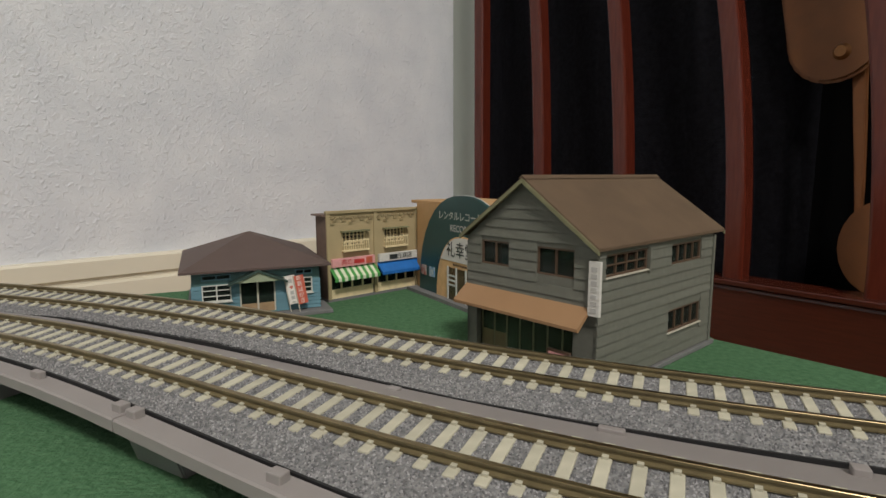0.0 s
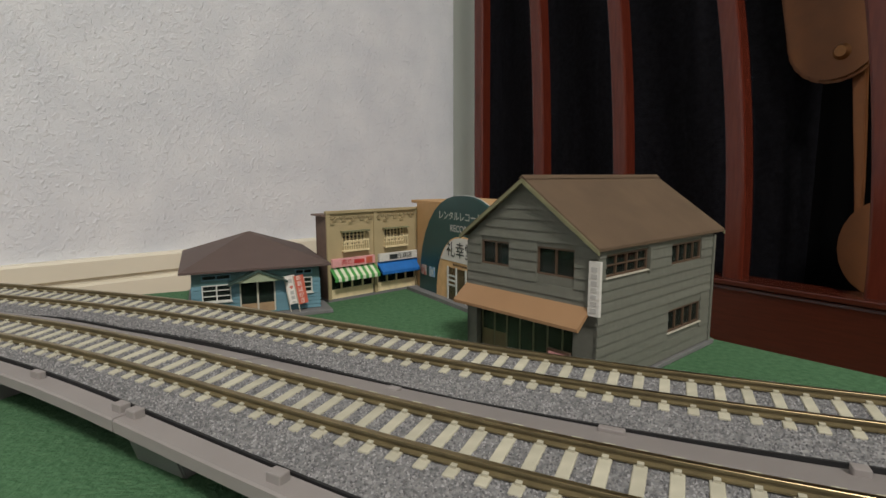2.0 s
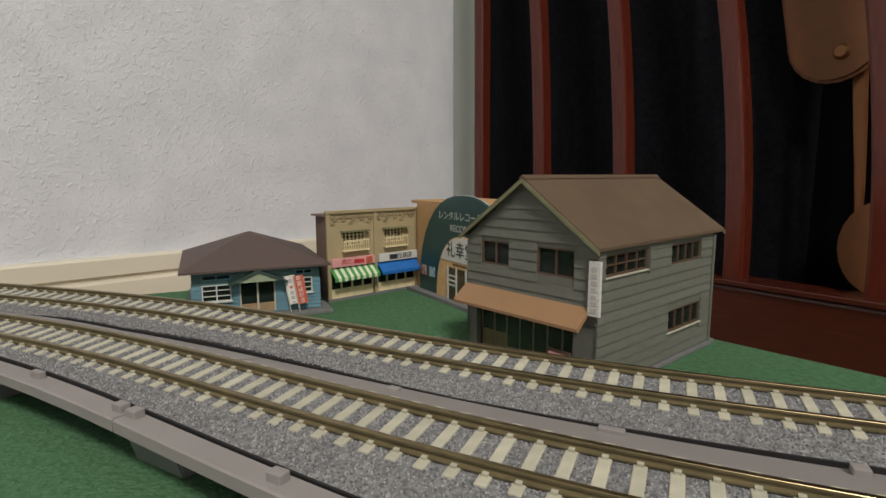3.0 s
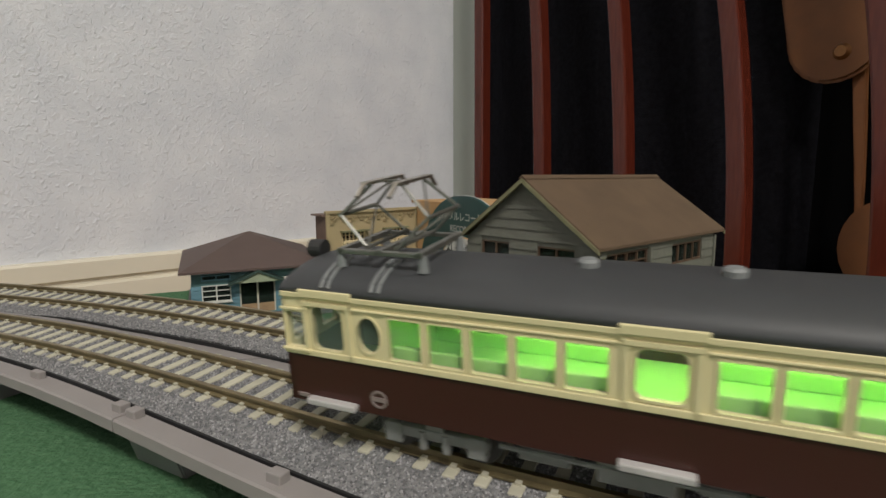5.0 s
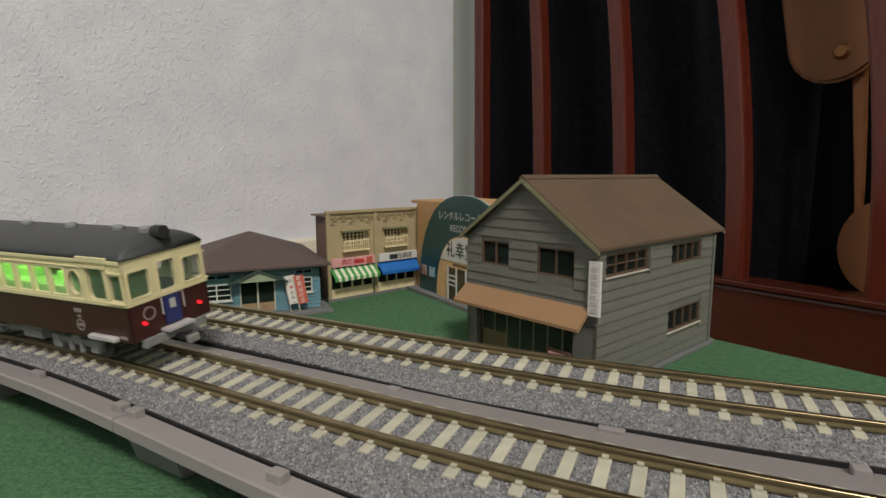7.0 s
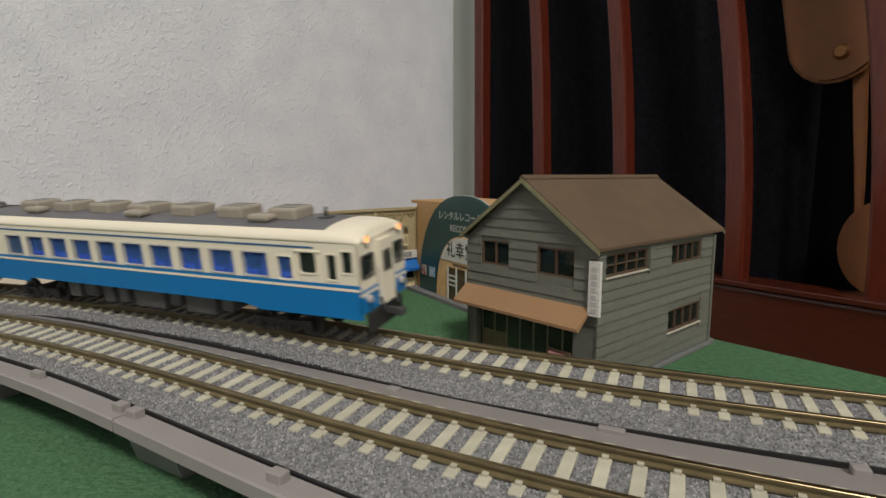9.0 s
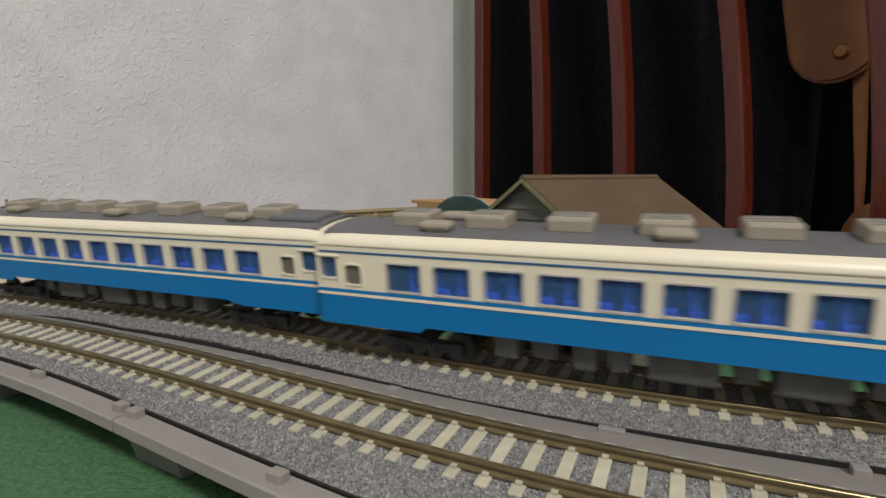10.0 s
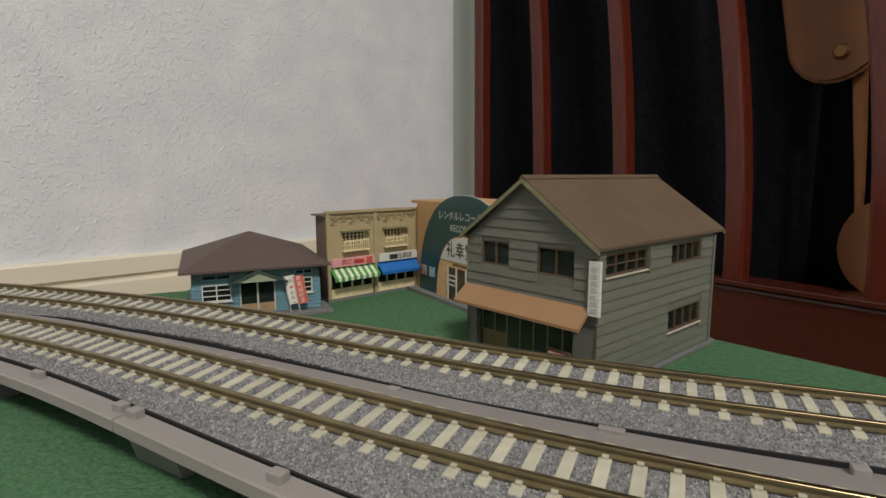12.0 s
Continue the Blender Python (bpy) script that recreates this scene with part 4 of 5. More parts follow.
M_KBLUE = mat("bright_blue_paint", (0.001, 0.155, 0.42), 0.36, vary=0.04, size=0.02)
M_LINE = mat("blue_line", (0.03, 0.10, 0.24), 0.45)
M_ROOFMID = mat("mid_grey_roof", (0.11, 0.11, 0.12), 0.6, vary=0.07, size=0.01)
M_UNIT = mat("beige_roof_unit", (0.30, 0.265, 0.215), 0.6, vary=0.06, size=0.004)
M_BLUESEAT = mat("blue_seats", (0.012, 0.07, 0.75), 0.6)
M_INTERIOR = mat("pale_interior", (0.42, 0.42, 0.42), 0.7)
M_GUARD = mat("dark_guard", (0.05, 0.05, 0.05), 0.5)


def both(e, make):
    """Makes the parts of one long side and its mirror on the other side of the car."""
    for m in (Matrix.Identity(4), Matrix.Rotation(math.pi, 4, "Z")):
        with Side(e, m):
            make()


def roof_shell(L, w, z0, rise, shoulder, n=14, drop=0.0, inset=0.0):
    """A roof of rounded section; the ends dip and draw in."""
    bm = bmesh.new()
    rows = []
    xs = [-L / 2, -L / 2 + 0.0008, -L / 2 + 0.0030, -L / 2 + 0.007, 0, L / 2 - 0.007, L / 2 - 0.0030, L / 2 - 0.0008, L / 2]
    ks = [0.55, 0.78, 0.95, 1, 1, 1, 0.95, 0.78, 0.55]
    for x, k in zip(xs, ks):
        row = []
        for i in range(n + 1):
            a = math.pi * i / n
            c, s = math.cos(a), math.sin(a)
            f = (abs(c) ** shoulder + abs(s) ** shoulder) ** (-1 / shoulder)
            row.append(bm.verts.new((x, -w / 2 * c * f * (0.97 + 0.03 * k), z0 + rise * s * f * k)))
        rows.append(row)
    for a, b in zip(rows, rows[1:]):
        for i in range(n):
            bm.faces.new((a[i], a[i + 1], b[i + 1], b[i]))
        bm.faces.new((a[0], b[0], b[n], a[n]))
    bm.faces.new(rows[0])
    bm.faces.new(rows[-1])
    return bm


def bogie(e, x, base, frame_mat, r=0.0029, detail=True):
    b = part("bogie", box(x - 0.0072, x + 0.0072, -0.0068, -0.0056, 0.0026, 0.0040, 0.0002), frame_mat, e)
    extra = box(x - 0.0072, x + 0.0072, 0.0056, 0.0068, 0.0026, 0.0040, 0.0002)
    box(x - 0.0012, x + 0.0012, -0.0066, 0.0066, 0.0030, 0.0046, 0, extra)
    for dx in (-base / 2, base / 2):
        for y in (-0.0071, 0.0056):
            box(x + dx - 0.0012, x + dx + 0.0012, y, y + 0.0015, 0.0016, 0.0044, 0.0002, extra)
    for dx in (-0.0016, 0.0016):
        for y in (-0.0072, 0.0060):
            cyl(0.0006, 0.0014, 0.0038, 8, bm=extra, m=Matrix.Translation((x + dx, y + 0.0006, 0)))
    part("side_frame", extra, frame_mat, b)
    for dx in (-base / 2, base / 2):
        bm = cyl(0.0004, -0.0048, 0.0048, 8, m=Matrix.Rotation(math.radians(90), 4, "X"))
        for y in (-0.0046, 0.0046):
            cyl(r, y - 0.0006, y + 0.0006, 20, bm=bm, m=Matrix.Rotation(math.radians(90), 4, "X"))
        part("wheelset", bm, M_WHEEL, b, m=pose(x + dx, 0, r))
    return b


def pantograph(e, x, z):
    p = part("pantograph", box(x - 0.0060, x + 0.0060, -0.0062, -0.0054, z + 0.0006, z + 0.0012, 0.0001), M_STEEL, e, "diamond pantograph raised on the roof")
    fr = box(x - 0.0060, x + 0.0060, 0.0054, 0.0062, z + 0.0006, z + 0.0012, 0.0001)
    for xx in (x - 0.0055, x, x + 0.0055):
        box(xx - 0.0004, xx + 0.0004, -0.0062, 0.0062, z + 0.0006, z + 0.0013, 0, fr)
    part("base_frame", fr, M_STEEL, p)
    for sx in (-1, 1):
        for sy in (-1, 1):
            part("insulator", cyl(0.0007, z - 0.0012, z + 0.0008, 10, 0.0005, m=Matrix.Translation((x + sx * 0.0058, sy * 0.0056, 0))), M_VENT, p)
    top = z + 0.0090
    knee = z + 0.0052
    for sx in (-1, 1):
        arm = bmesh.new()
        for sy in (-1, 1):
            rod((x + sx * 0.0020, sy * 0.0052, z + 0.0012), (x + sx * 0.0062, sy * 0.0044, knee), 0.00022, arm)
        rod((x + sx * 0.0062, -0.0046, knee), (x + sx * 0.0062, 0.0046, knee), 0.00028, arm)
        rod((x + sx * 0.0020, -0.0052, z + 0.0012), (x + sx * 0.0062, 0.0044, knee), 0.00018, arm)
        rod((x + sx * 0.0020, -0.0054, z + 0.0014), (x + sx * 0.0020, 0.0054, z + 0.0014), 0.0003, arm)
        part("lower_arm", arm, M_STEEL, p)
        arm = bmesh.new()
        for sy in (-1, 1):
            rod((x + sx * 0.0062, sy * 0.0044, knee), (x + sx * 0.0021, sy * 0.0030, top), 0.00022, arm)
        rod((x + sx * 0.0062, -0.0044, knee), (x + sx * 0.0021, 0.0030, top), 0.00016, arm)
        part("upper_arm", arm, M_STEEL, p)
        sh = box(x + sx * 0.0022 - 0.0006, x + sx * 0.0022 + 0.0006, -0.0046, 0.0046, top, top + 0.0004, 0.0001)
        for sy in (-1, 1):
            rod((x + sx * 0.0022, sy * 0.0046, top + 0.0002), (x + sx * 0.0022, sy * 0.0064, top - 0.0012), 0.0003, sh)
        part("contact_shoe", sh, M_COPPER, p)
    part("shoe_tie", rod((x - 0.0022, 0, top), (x + 0.0022, 0, top), 0.0002), M_STEEL, p)


def tram():
    """The maroon and cream electric car."""
    L, w, z0, zb, zt = 0.0922, 0.0177, 0.0062, 0.0131, 0.0214
    e = empty("electric_railcar", pose(0, 0, 0), "maroon and cream model electric railcar lit green inside", "railcar")
    wins = [(0, 0.0169, 0.0047, 0.0053, 8)]
    for s in (-1, 1):
        for i in range(5):
            wins.append((s * (0.0071 + i * 0.00525), 0.0167, 0.0043, 0.0052, 22))
        wins += [(s * 0.0331, 0.0168, 0.0033, 0.0046, 2), (s * 0.0391, 0.0169, 0.0046, 0.0058, 7), (s * 0.0441, 0.0164, 0.0033, 0.0048, 14)]

    def side():
        up = part("upper_side", holed(-L / 2, L / 2, zb, zt, wins, 0.0006, -w / 2), M_CREAM, e, "cream upper body side")
        for cx, cz, ww, hh, pw in wins:
            f = part("window_frame", ring(cx, cz, ww, hh, pw, 0.00025, -w / 2 - 0.00015, -w / 2 + 0.0002), M_CREAM, e)
            pane = part("pane", prism(oval(cx, cz, ww, hh, pw), "y", -w / 2 + 0.00035, -w / 2 + 0.00045), M_TRAINGLASS, f)
            pane.visible_shadow = False
        part("lower_side", box(-L / 2, L / 2, -w / 2, -w / 2 + 0.0006, z0, zb), M_BROWN, e, "dark maroon lower body side")
        part("belt_rail", box(-L / 2, L / 2, -w / 2 - 0.0003, -w / 2, zb - 0.0001, zb + 0.0007, 0.0001), M_CREAM, e)
        part("gutter", box(-L / 2, L / 2, -w / 2 - 0.0003, -w / 2 + 0.0004, zt - 0.0006, zt + 0.0001, 0.0001), M_CREAM, e)
        for x in (-0.0391, 0, 0.0391):
            hood = box(x - 0.0040, x + 0.0040, -w / 2 - 0.0005, -w / 2 + 0.0003, zt - 0.0004, zt + 0.0006, 0.0001)
            part("door_gutter", hood, M_CREAM, e)
            d = part("door_frame", box(x - 0.0036, x - 0.0030, -w / 2 - 0.0003, -w / 2, zb, zt - 0.0009), M_CREAM, e)
            part("door_frame", box(x + 0.0030, x + 0.0036, -w / 2 - 0.0003, -w / 2, zb, zt - 0.0009), M_CREAM, e)
            part("door_head", box(x - 0.0036, x + 0.0036, -w / 2 - 0.0004, -w / 2, zt - 0.0015, zt - 0.0010), M_CREAM, e)
        for x0, x1 in ((-0.0354, -0.0040), (0.0040, 0.0354)):
            part("window_header", box(x0, x1, -w / 2 - 0.0003, -w / 2, 0.0198, 0.0201, 0.0001), M_CREAM, e)
        for s in (-1, 1):
            part("cab_window_header", box(s * 0.0441 - 0.0022, s * 0.0441 + 0.0022, -w / 2 - 0.0003, -w / 2, 0.0190, 0.0194, 0.0001), M_CREAM, e)
            part("cab_window_sill", box(s * 0.0441 - 0.0022, s * 0.0441 + 0.0022, -w / 2 - 0.0006, -w / 2, 0.0135, 0.0139, 0.0001), M_CREAM, e)
            part("builder_plate", box(s * 0.0440 - 0.0009, s * 0.0440 + 0.0009, -w / 2 - 0.0002, -w / 2, z0 + 0.0006, z0 + 0.0012, 0.0001), M_EMBLEM, e, "small grey plate")
        for x in (-0.0391, 0.0, 0.0391):
            part("door_step", box(x - 0.0037, x + 0.0037, -w / 2 - 0.0012, -w / 2, z0 + 0.0002, z0 + 0.0011, 0.0002), M_STEP, e, "pale door step")
        for x in (-0.0323, 0.0323):
            part("emblem", ring(x, z0 + 0.0022, 0.0018, 0.0018, 2, 0.0003, -w / 2 - 0.0001, -w / 2), M_EMBLEM, e)
            part("emblem_bar", box(x - 0.0008, x + 0.0008, -w / 2 - 0.0001, -w / 2, z0 + 0.0019, z0 + 0.0025), M_EMBLEM, e)
        part("side_number", box(0.0312, 0.0332, -w / 2 - 0.0001, -w / 2, zb - 0.0022, zb - 0.0014), M_EMBLEM, e)
        part("side_number", box(0.0318, 0.0328, -w / 2 - 0.0001, -w / 2, zb - 0.0032, zb - 0.0027), M_EMBLEM, e)

    both(e, side)

    def end(lit):
        # the end seen from outside, in a frame where -y is outwards
        hw = w / 2
        eh = [(-0.0058, 0.0166, 0.0041, 0.0048, 14), (0, 0.0168, 0.0036, 0.0056, 14), (0.0058, 0.0166, 0.0041, 0.0048, 14)]
        part("upper_end", holed(-hw, hw, zb, zt, eh, 0.0006), M_CREAM, e, "cream cab end")
        for cx, cz, ww, hh, pw in eh:
            f = part("cab_window_frame", ring(cx, cz, ww, hh, pw, 0.0003, -0.0002, 0.0002), M_CREAM, e)
            part("pane", prism(oval(cx, cz, ww, hh, pw), "y", 0.0003, 0.0004), M_TRAINGLASS, f).visible_shadow = False
        part("lower_end", box(-hw, hw, 0, 0.0006, z0, zb), M_BROWN, e)
        part("belt_rail", box(-hw, hw, -0.0003, 0, zb - 0.0001, zb + 0.0006), M_CREAM, e)
        for s in (-1, 1):
            part("tail_lamp", cyl(0.00034, 0, 0.0006, 12, m=Matrix.Translation((s * 0.0062, 0, z0 + 0.0030)) @ Matrix.Rotation(math.radians(90), 4, "X")), M_REDLAMP if lit else M_STEP, e, "glowing red tail lamp" if lit else "unlit lamp")
            if s < 0:
                part("emblem", ring(s * 0.0048, zb - 0.0024, 0.0020, 0.0020, 2, 0.0003, -0.0001, 0), M_EMBLEM, e)
            part("grab_rail", rod((s * 0.0024, -0.0006, zb - 0.0034), (s * 0.0024, -0.0006, zb - 0.0002), 0.00015), M_STEP, e)
        part("gangway_door", box(-0.0017, 0.0017, -0.0004, 0, z0 + 0.0012, zb - 0.0003), M_NAVY, e, "navy end door")
        part("door_mark", box(-0.0006, 0.0006, -0.0005, -0.0004, zb - 0.0028, zb - 0.0010), M_STEP, e)
        part("end_step", box(-0.0030, 0.0030, -0.0022, 0, z0 + 0.0003, z0 + 0.0008), M_STEP, e)
        part("buffer_beam", box(-0.0070, 0.0070, -0.0006, 0.0006, z0 - 0.0016, z0, 0.0001), M_UNDER, e)
        c = part("coupler", box(-0.0006, 0.0006, -0.0044, 0, z0 - 0.0022, z0 - 0.0012, 0.0001), M_BLACK, e)
        part("coupler_hook", box(-0.0012, 0.0012, -0.0050, -0.0038, z0 - 0.0025, z0 - 0.0009, 0.0003), M_UNDER, c)
        part("head_lamp", cyl(0.0013, 0, 0.0022, 16, m=Matrix.Translation((0, 0.0010, zt + 0.0036)) @ Matrix.Rotation(math.radians(90), 4, "X")), M_BLACK, e, "black roof head lamp")

    with Side(e, Matrix.Translation((L / 2, 0, 0)) @ Matrix.Rotation(math.radians(90), 4, "Z")):
        end(True)
    with Side(e, Matrix.Translation((-L / 2, 0, 0)) @ Matrix.Rotation(math.radians(-90), 4, "Z")):
        end(False)
    roof = part("roof", roof_shell(L + 0.0006, w + 0.0004, zt, 0.0036, 2.2), M_ROOFGREY, e, "dark grey rounded roof", smooth=True)
    for x in (-0.0085, 0.0062, 0.0209, 0.0350, 0.0425):
        part("ventilator", cyl(0.0012, zt + 0.0030, zt + 0.0042, 20, bm=cyl(0.0012, zt + 0.0042, zt + 0.0045, 20, 0.0009)), M_VENT, e, "pale round ventilator", m=pose(x, 0, 0))
    px = -0.0325
    pantograph(e, px, zt + 0.0042)
    for xx in (px - 0.0070, px - 0.0060, px + 0.0002, px + 0.0012):
        pts = []
        for deg in (14, 28, 42, 56, 70):
            c, sn = math.cos(math.radians(deg)), math.sin(math.radians(deg))
            f = (c ** 2.2 + sn ** 2.2) ** (-1 / 2.2)
            pts.append((-(w + 0.0004) / 2 * c * f, zt + 0.0036 * sn * f + 0.0001))
        bm = bmesh.new()
        for a, b in zip(pts, pts[1:]):
            rod((xx, a[0], a[1]), (xx, b[0], b[1]), 0.00026, bm)
        part("roof_cable", bm, M_VENT, e, "pale roof cable")
    part("floor", box(-L / 2 + 0.0008, L / 2 - 0.0008, -w / 2 + 0.0007, w / 2 - 0.0007, z0 + 0.0002, z0 + 0.0008), M_GREENSEAT, e)
    part("saloon_floor", box(-0.0310, 0.0310, -w / 2 + 0.0012, w / 2 - 0.0012, 0.0104, 0.0110), M_GREENSEAT, e, "bright green moulded interior")
    for s in (-1, 1):
        for x0, x1 in ((-0.0305, -0.0045), (0.0045, 0.0305)):
            part("bench", box(x0, x1, s * (w / 2 - 0.0030) - 0.0014, s * (w / 2 - 0.0030) + 0.0014, 0.0110, 0.0132, 0.0003), M_GREENSEAT, e)
            part("bench_back", box(x0, x1, s * (w / 2 - 0.0017) - 0.0004, s * (w / 2 - 0.0017) + 0.0004, 0.0132, 0.0152, 0.0002), M_GREENSEAT, e)
    for x in (-0.0312, 0.0312):
        part("cab_bulkhead", box(x - 0.0003, x + 0.0003, -w / 2 + 0.0008, w / 2 - 0.0008, z0 + 0.001, zt), M_GREENSEAT, e)
    part("light_strip", box(-0.020, 0.030, -0.0012, 0.0012, zt - 0.0008, zt - 0.0003), M_GREENLED, e, "green glowing light strip under the roof")
    for x in (-0.026, 0.026):
        bogie(e, x, 0.0115, M_UNDER)
    for x0, x1, y0, z in ((-0.015, -0.009, -0.0070, 0.0030), (-0.006, 0.002, -0.0074, 0.0026), (0.004, 0.008, -0.0070, 0.0034), (0.010, 0.0165, -0.0074, 0.0028)):
        part("equipment_box", box(x0, x1, y0, -y0, z, z0 + 0.0002, 0.0003), M_UNDER, e)
    part("truss_rod", rod((-0.017, -0.0075, 0.0046), (0.017, -0.0075, 0.0046), 0.0003), M_UNDER, e)
    return e


def diesel(label):
    """One ivory and blue diesel car; its cab looks along +x."""
    L, w, z0, zb, zt = 0.1310, 0.0195, 0.0082, 0.0140, 0.0228
    e = empty("diesel_railcar", pose(0, 0, 0), label, "railcar", "two-car diesel train")
    zc = 0.0175
    cols = [(0.0629, zc + 0.0016, 0.0024, 0.0044, 14), (0.0592, zc + 0.0004, 0.0022, 0.0052, 10), (0.0533, zc + 0.0010, 0.0042, 0.0044, 8), (0.0474, zc - 0.0004, 0.0036, 0.0049, 12)]
    cols += [(0.0394 - i * 0.00952, zc - 0.0001, 0.0066, 0.0052, 26) for i in range(10)]
    cols += [(-0.0571, zc - 0.0001, 0.0034, 0.0038, 8), (-0.0626, zc + 0.0011, 0.0037, 0.0041, 9)]

    def side(mirrored):
        holes = [(-c[0] if mirrored else c[0], *c[1:]) for c in cols]
        part("upper_side", holed(-L / 2, L / 2, zb, zt, holes, 0.0006, -w / 2), M_IVORY, e, "ivory upper body side")
        for cx, cz, ww, hh, pw in holes:
            wide = ww > 0.006
            f = part("window_frame", ring(cx, cz, ww, hh, pw, 0.0003, -w / 2 - 0.00018, -w / 2 + 0.0002), M_IVORY if not wide else M_STEP, e)
            part("pane", prism(oval(cx, cz, ww, hh, pw), "y", -w / 2 + 0.0003, -w / 2 + 0.0004), M_FROSTED if ww == 0.0034 else M_PANE if ww < 0.0030 or pw == 8 else M_KIHAGLASS, f).visible_shadow = False
        part("lower_side", box(-L / 2, L / 2, -w / 2, -w / 2 + 0.0006, z0, zb), M_KBLUE, e, "bright blue lower body side")
        for x in (-L / 2 + 0.0115, L / 2 - 0.0155):
            xx = -x if mirrored else x
            part("skirt", prism([(xx - 0.0155 if abs(xx - L / 2) < 0.03 else xx - 0.0115, z0), (xx + 0.0115 if abs(xx - L / 2) > 0.03 else xx + 0.0155, z0), (xx + 0.0105 if xx < 0 else xx + 0.0155, z0 - 0.0011), (xx - 0.0115 if xx < 0 else xx - 0.0105, z0 - 0.0011)], "y", -w / 2, -w / 2 + 0.0006), M_KBLUE, e)
        part("white_line", box(-L / 2, L / 2, -w / 2 - 0.00012, -w / 2, zb - 0.0009, zb - 0.0003), M_IVORY, e)
        part("blue_line", box(-L / 2, L / 2, -w / 2 - 0.00010, -w / 2, zb - 0.0003, zb + 0.0004), M_KBLUE, e)
        part("upper_line", box(-L / 2 + (0.001 if not mirrored else 0.0105), L / 2 - (0.0105 if not mirrored else 0.001), -w / 2 - 0.00010, -w / 2, zt - 0.0012, zt - 0.0008), M_LINE, e)
        for x, hw in ((0.0533, 0.0032), (-0.0626, 0.0027)):
            xx = -x if mirrored else x
            part("door_rail", box(xx - hw, xx + hw, -w / 2 - 0.0004, -w / 2, zt - 0.0020, zt - 0.0016, 0.0001), M_IVORY, e)
            part("door_edge", box(xx - hw, xx - hw + 0.0002, -w / 2 - 0.0002, -w / 2, zb + 0.0004, zt - 0.0020), M_IVORY, e)
            part("door_edge", box(xx + hw - 0.0002, xx + hw, -w / 2 - 0.0002, -w / 2, zb + 0.0004, zt - 0.0020), M_IVORY, e)

    side(False)
    with Side(e, Matrix.Rotation(math.pi, 4, "Z")):
        side(True)
    # roof: ivory shoulders with a grey centre laid on
    part("roof_shoulder", roof_shell(L, w, zt, 0.0032, 2.6, 18), M_IVORY, e, "ivory roof edge", smooth=True)
    rows = []
    bm = bmesh.new()
    n = 12
    for x in (-L / 2 + 0.0012, L / 2 - 0.0085):
        row = []
        for i in range(n + 1):
            a = math.radians(42) + math.radians(96) * i / n
            c, s = math.cos(a), math.sin(a)
            f = (abs(c) ** 2.6 + abs(s) ** 2.6) ** (-1 / 2.6)
            row.append((x, -(w / 2) * c * f * 0.995, zt + 0.0032 * s * f + 0.00012))
        rows.append(row)
    va = [bm.verts.new(p) for p in rows[0]]
    vb = [bm.verts.new(p) for p in rows[1]]
    for i in range(n):
        bm.faces.new((va[i], va[i + 1], vb[i + 1], vb[i]))
    r = bmesh.ops.extrude_face_region(bm, geom=bm.faces[:])
    bmesh.ops.translate(bm, verts=[g for g in r["geom"] if isinstance(g, bmesh.types.BMVert)], vec=(0, 0, -0.0003))
    part("roof", bm, M_ROOFMID, e, "grey roof")
    for i, x in enumerate(0.0425 - 0.0150 * k for k in range(7)):
        u = part("cooling_unit", box(x - 0.0039, x + 0.0039, -0.0036, 0.0036, zt + 0.0028, zt + 0.0057, 0.0006), M_UNIT, e, "beige roof cooling unit")
        for k in (-1, 0, 1):
            part("grille", box(x - 0.0032, x + 0.0032, k * 0.0020 - 0.0002, k * 0.0020 + 0.0002, zt + 0.0054, zt + 0.00585), M_VENT, u)
    for x in (0.0385, -0.0010, -0.0412):
        for sy in (-1, 1):
            part("ventilator", box(x - 0.0030, x + 0.0030, sy * 0.0050 - 0.0018, sy * 0.0050 + 0.0018, zt + 0.0032, zt + 0.0047, 0.0006), M_UNIT, e)
            part("ventilator_foot", box(x - 0.0020, x + 0.0020, sy * 0.0050 - 0.0012, sy * 0.0050 + 0.0012, zt + 0.0022, zt + 0.0033), M_UNIT, e)
    if M_LAMP_PICK[0] is M_REDLAMP:
        part("exhaust_cover", box(-0.0620, -0.0490, -0.0050, 0.0050, zt + 0.0026, zt + 0.0042, 0.0007), M_ROOFMID, e)
    part("aerial", cyl(0.0006, zt + 0.003, zt + 0.0058, 8, 0.0003, m=Matrix.Translation((0.052, 0, 0))), M_GUARD, e)
    part("aerial_base", box(0.0505, 0.0535, -0.0012, 0.0012, zt + 0.0028, zt + 0.0037, 0.0002), M_GUARD, e)
    # cab front
    hw = w / 2
    with Side(e, Matrix.Translation((L / 2, 0, 0)) @ Matrix.Rotation(math.radians(90), 4, "Z")):
        eh = [(-0.0064, zc + 0.0003, 0.0046, 0.0044, 10), (0, zc + 0.0001, 0.0034, 0.0048, 12), (0.0064, zc + 0.0003, 0.0046, 0.0044, 10)]
        part("cab_front", holed(-hw, hw, zb - 0.0009, zt, eh, 0.0006), M_IVORY, e, "ivory cab front")
        for cx, cz, ww, hh, pw in eh:
            f = part("cab_window_frame", ring(cx, cz, ww, hh, pw, 0.0003, -0.0002, 0.0002), M_GUARD, e)
            part("pane", prism(oval(cx, cz, ww, hh, pw), "y", 0.0002, 0.0003), M_PANE, f).visible_shadow = False
        part("lower_front", box(-hw, hw, 0, 0.0006, z0, zb - 0.0009), M_KBLUE, e)
        part("gangway_door", box(-0.0028, 0.0028, -0.0010, 0, z0 + 0.0002, zt - 0.0005), M_IVORY, e)
        part("door_window", box(-0.0017, 0.0017, -0.0011, -0.0010, zc - 0.0022, zc + 0.0024), M_PANE, e)
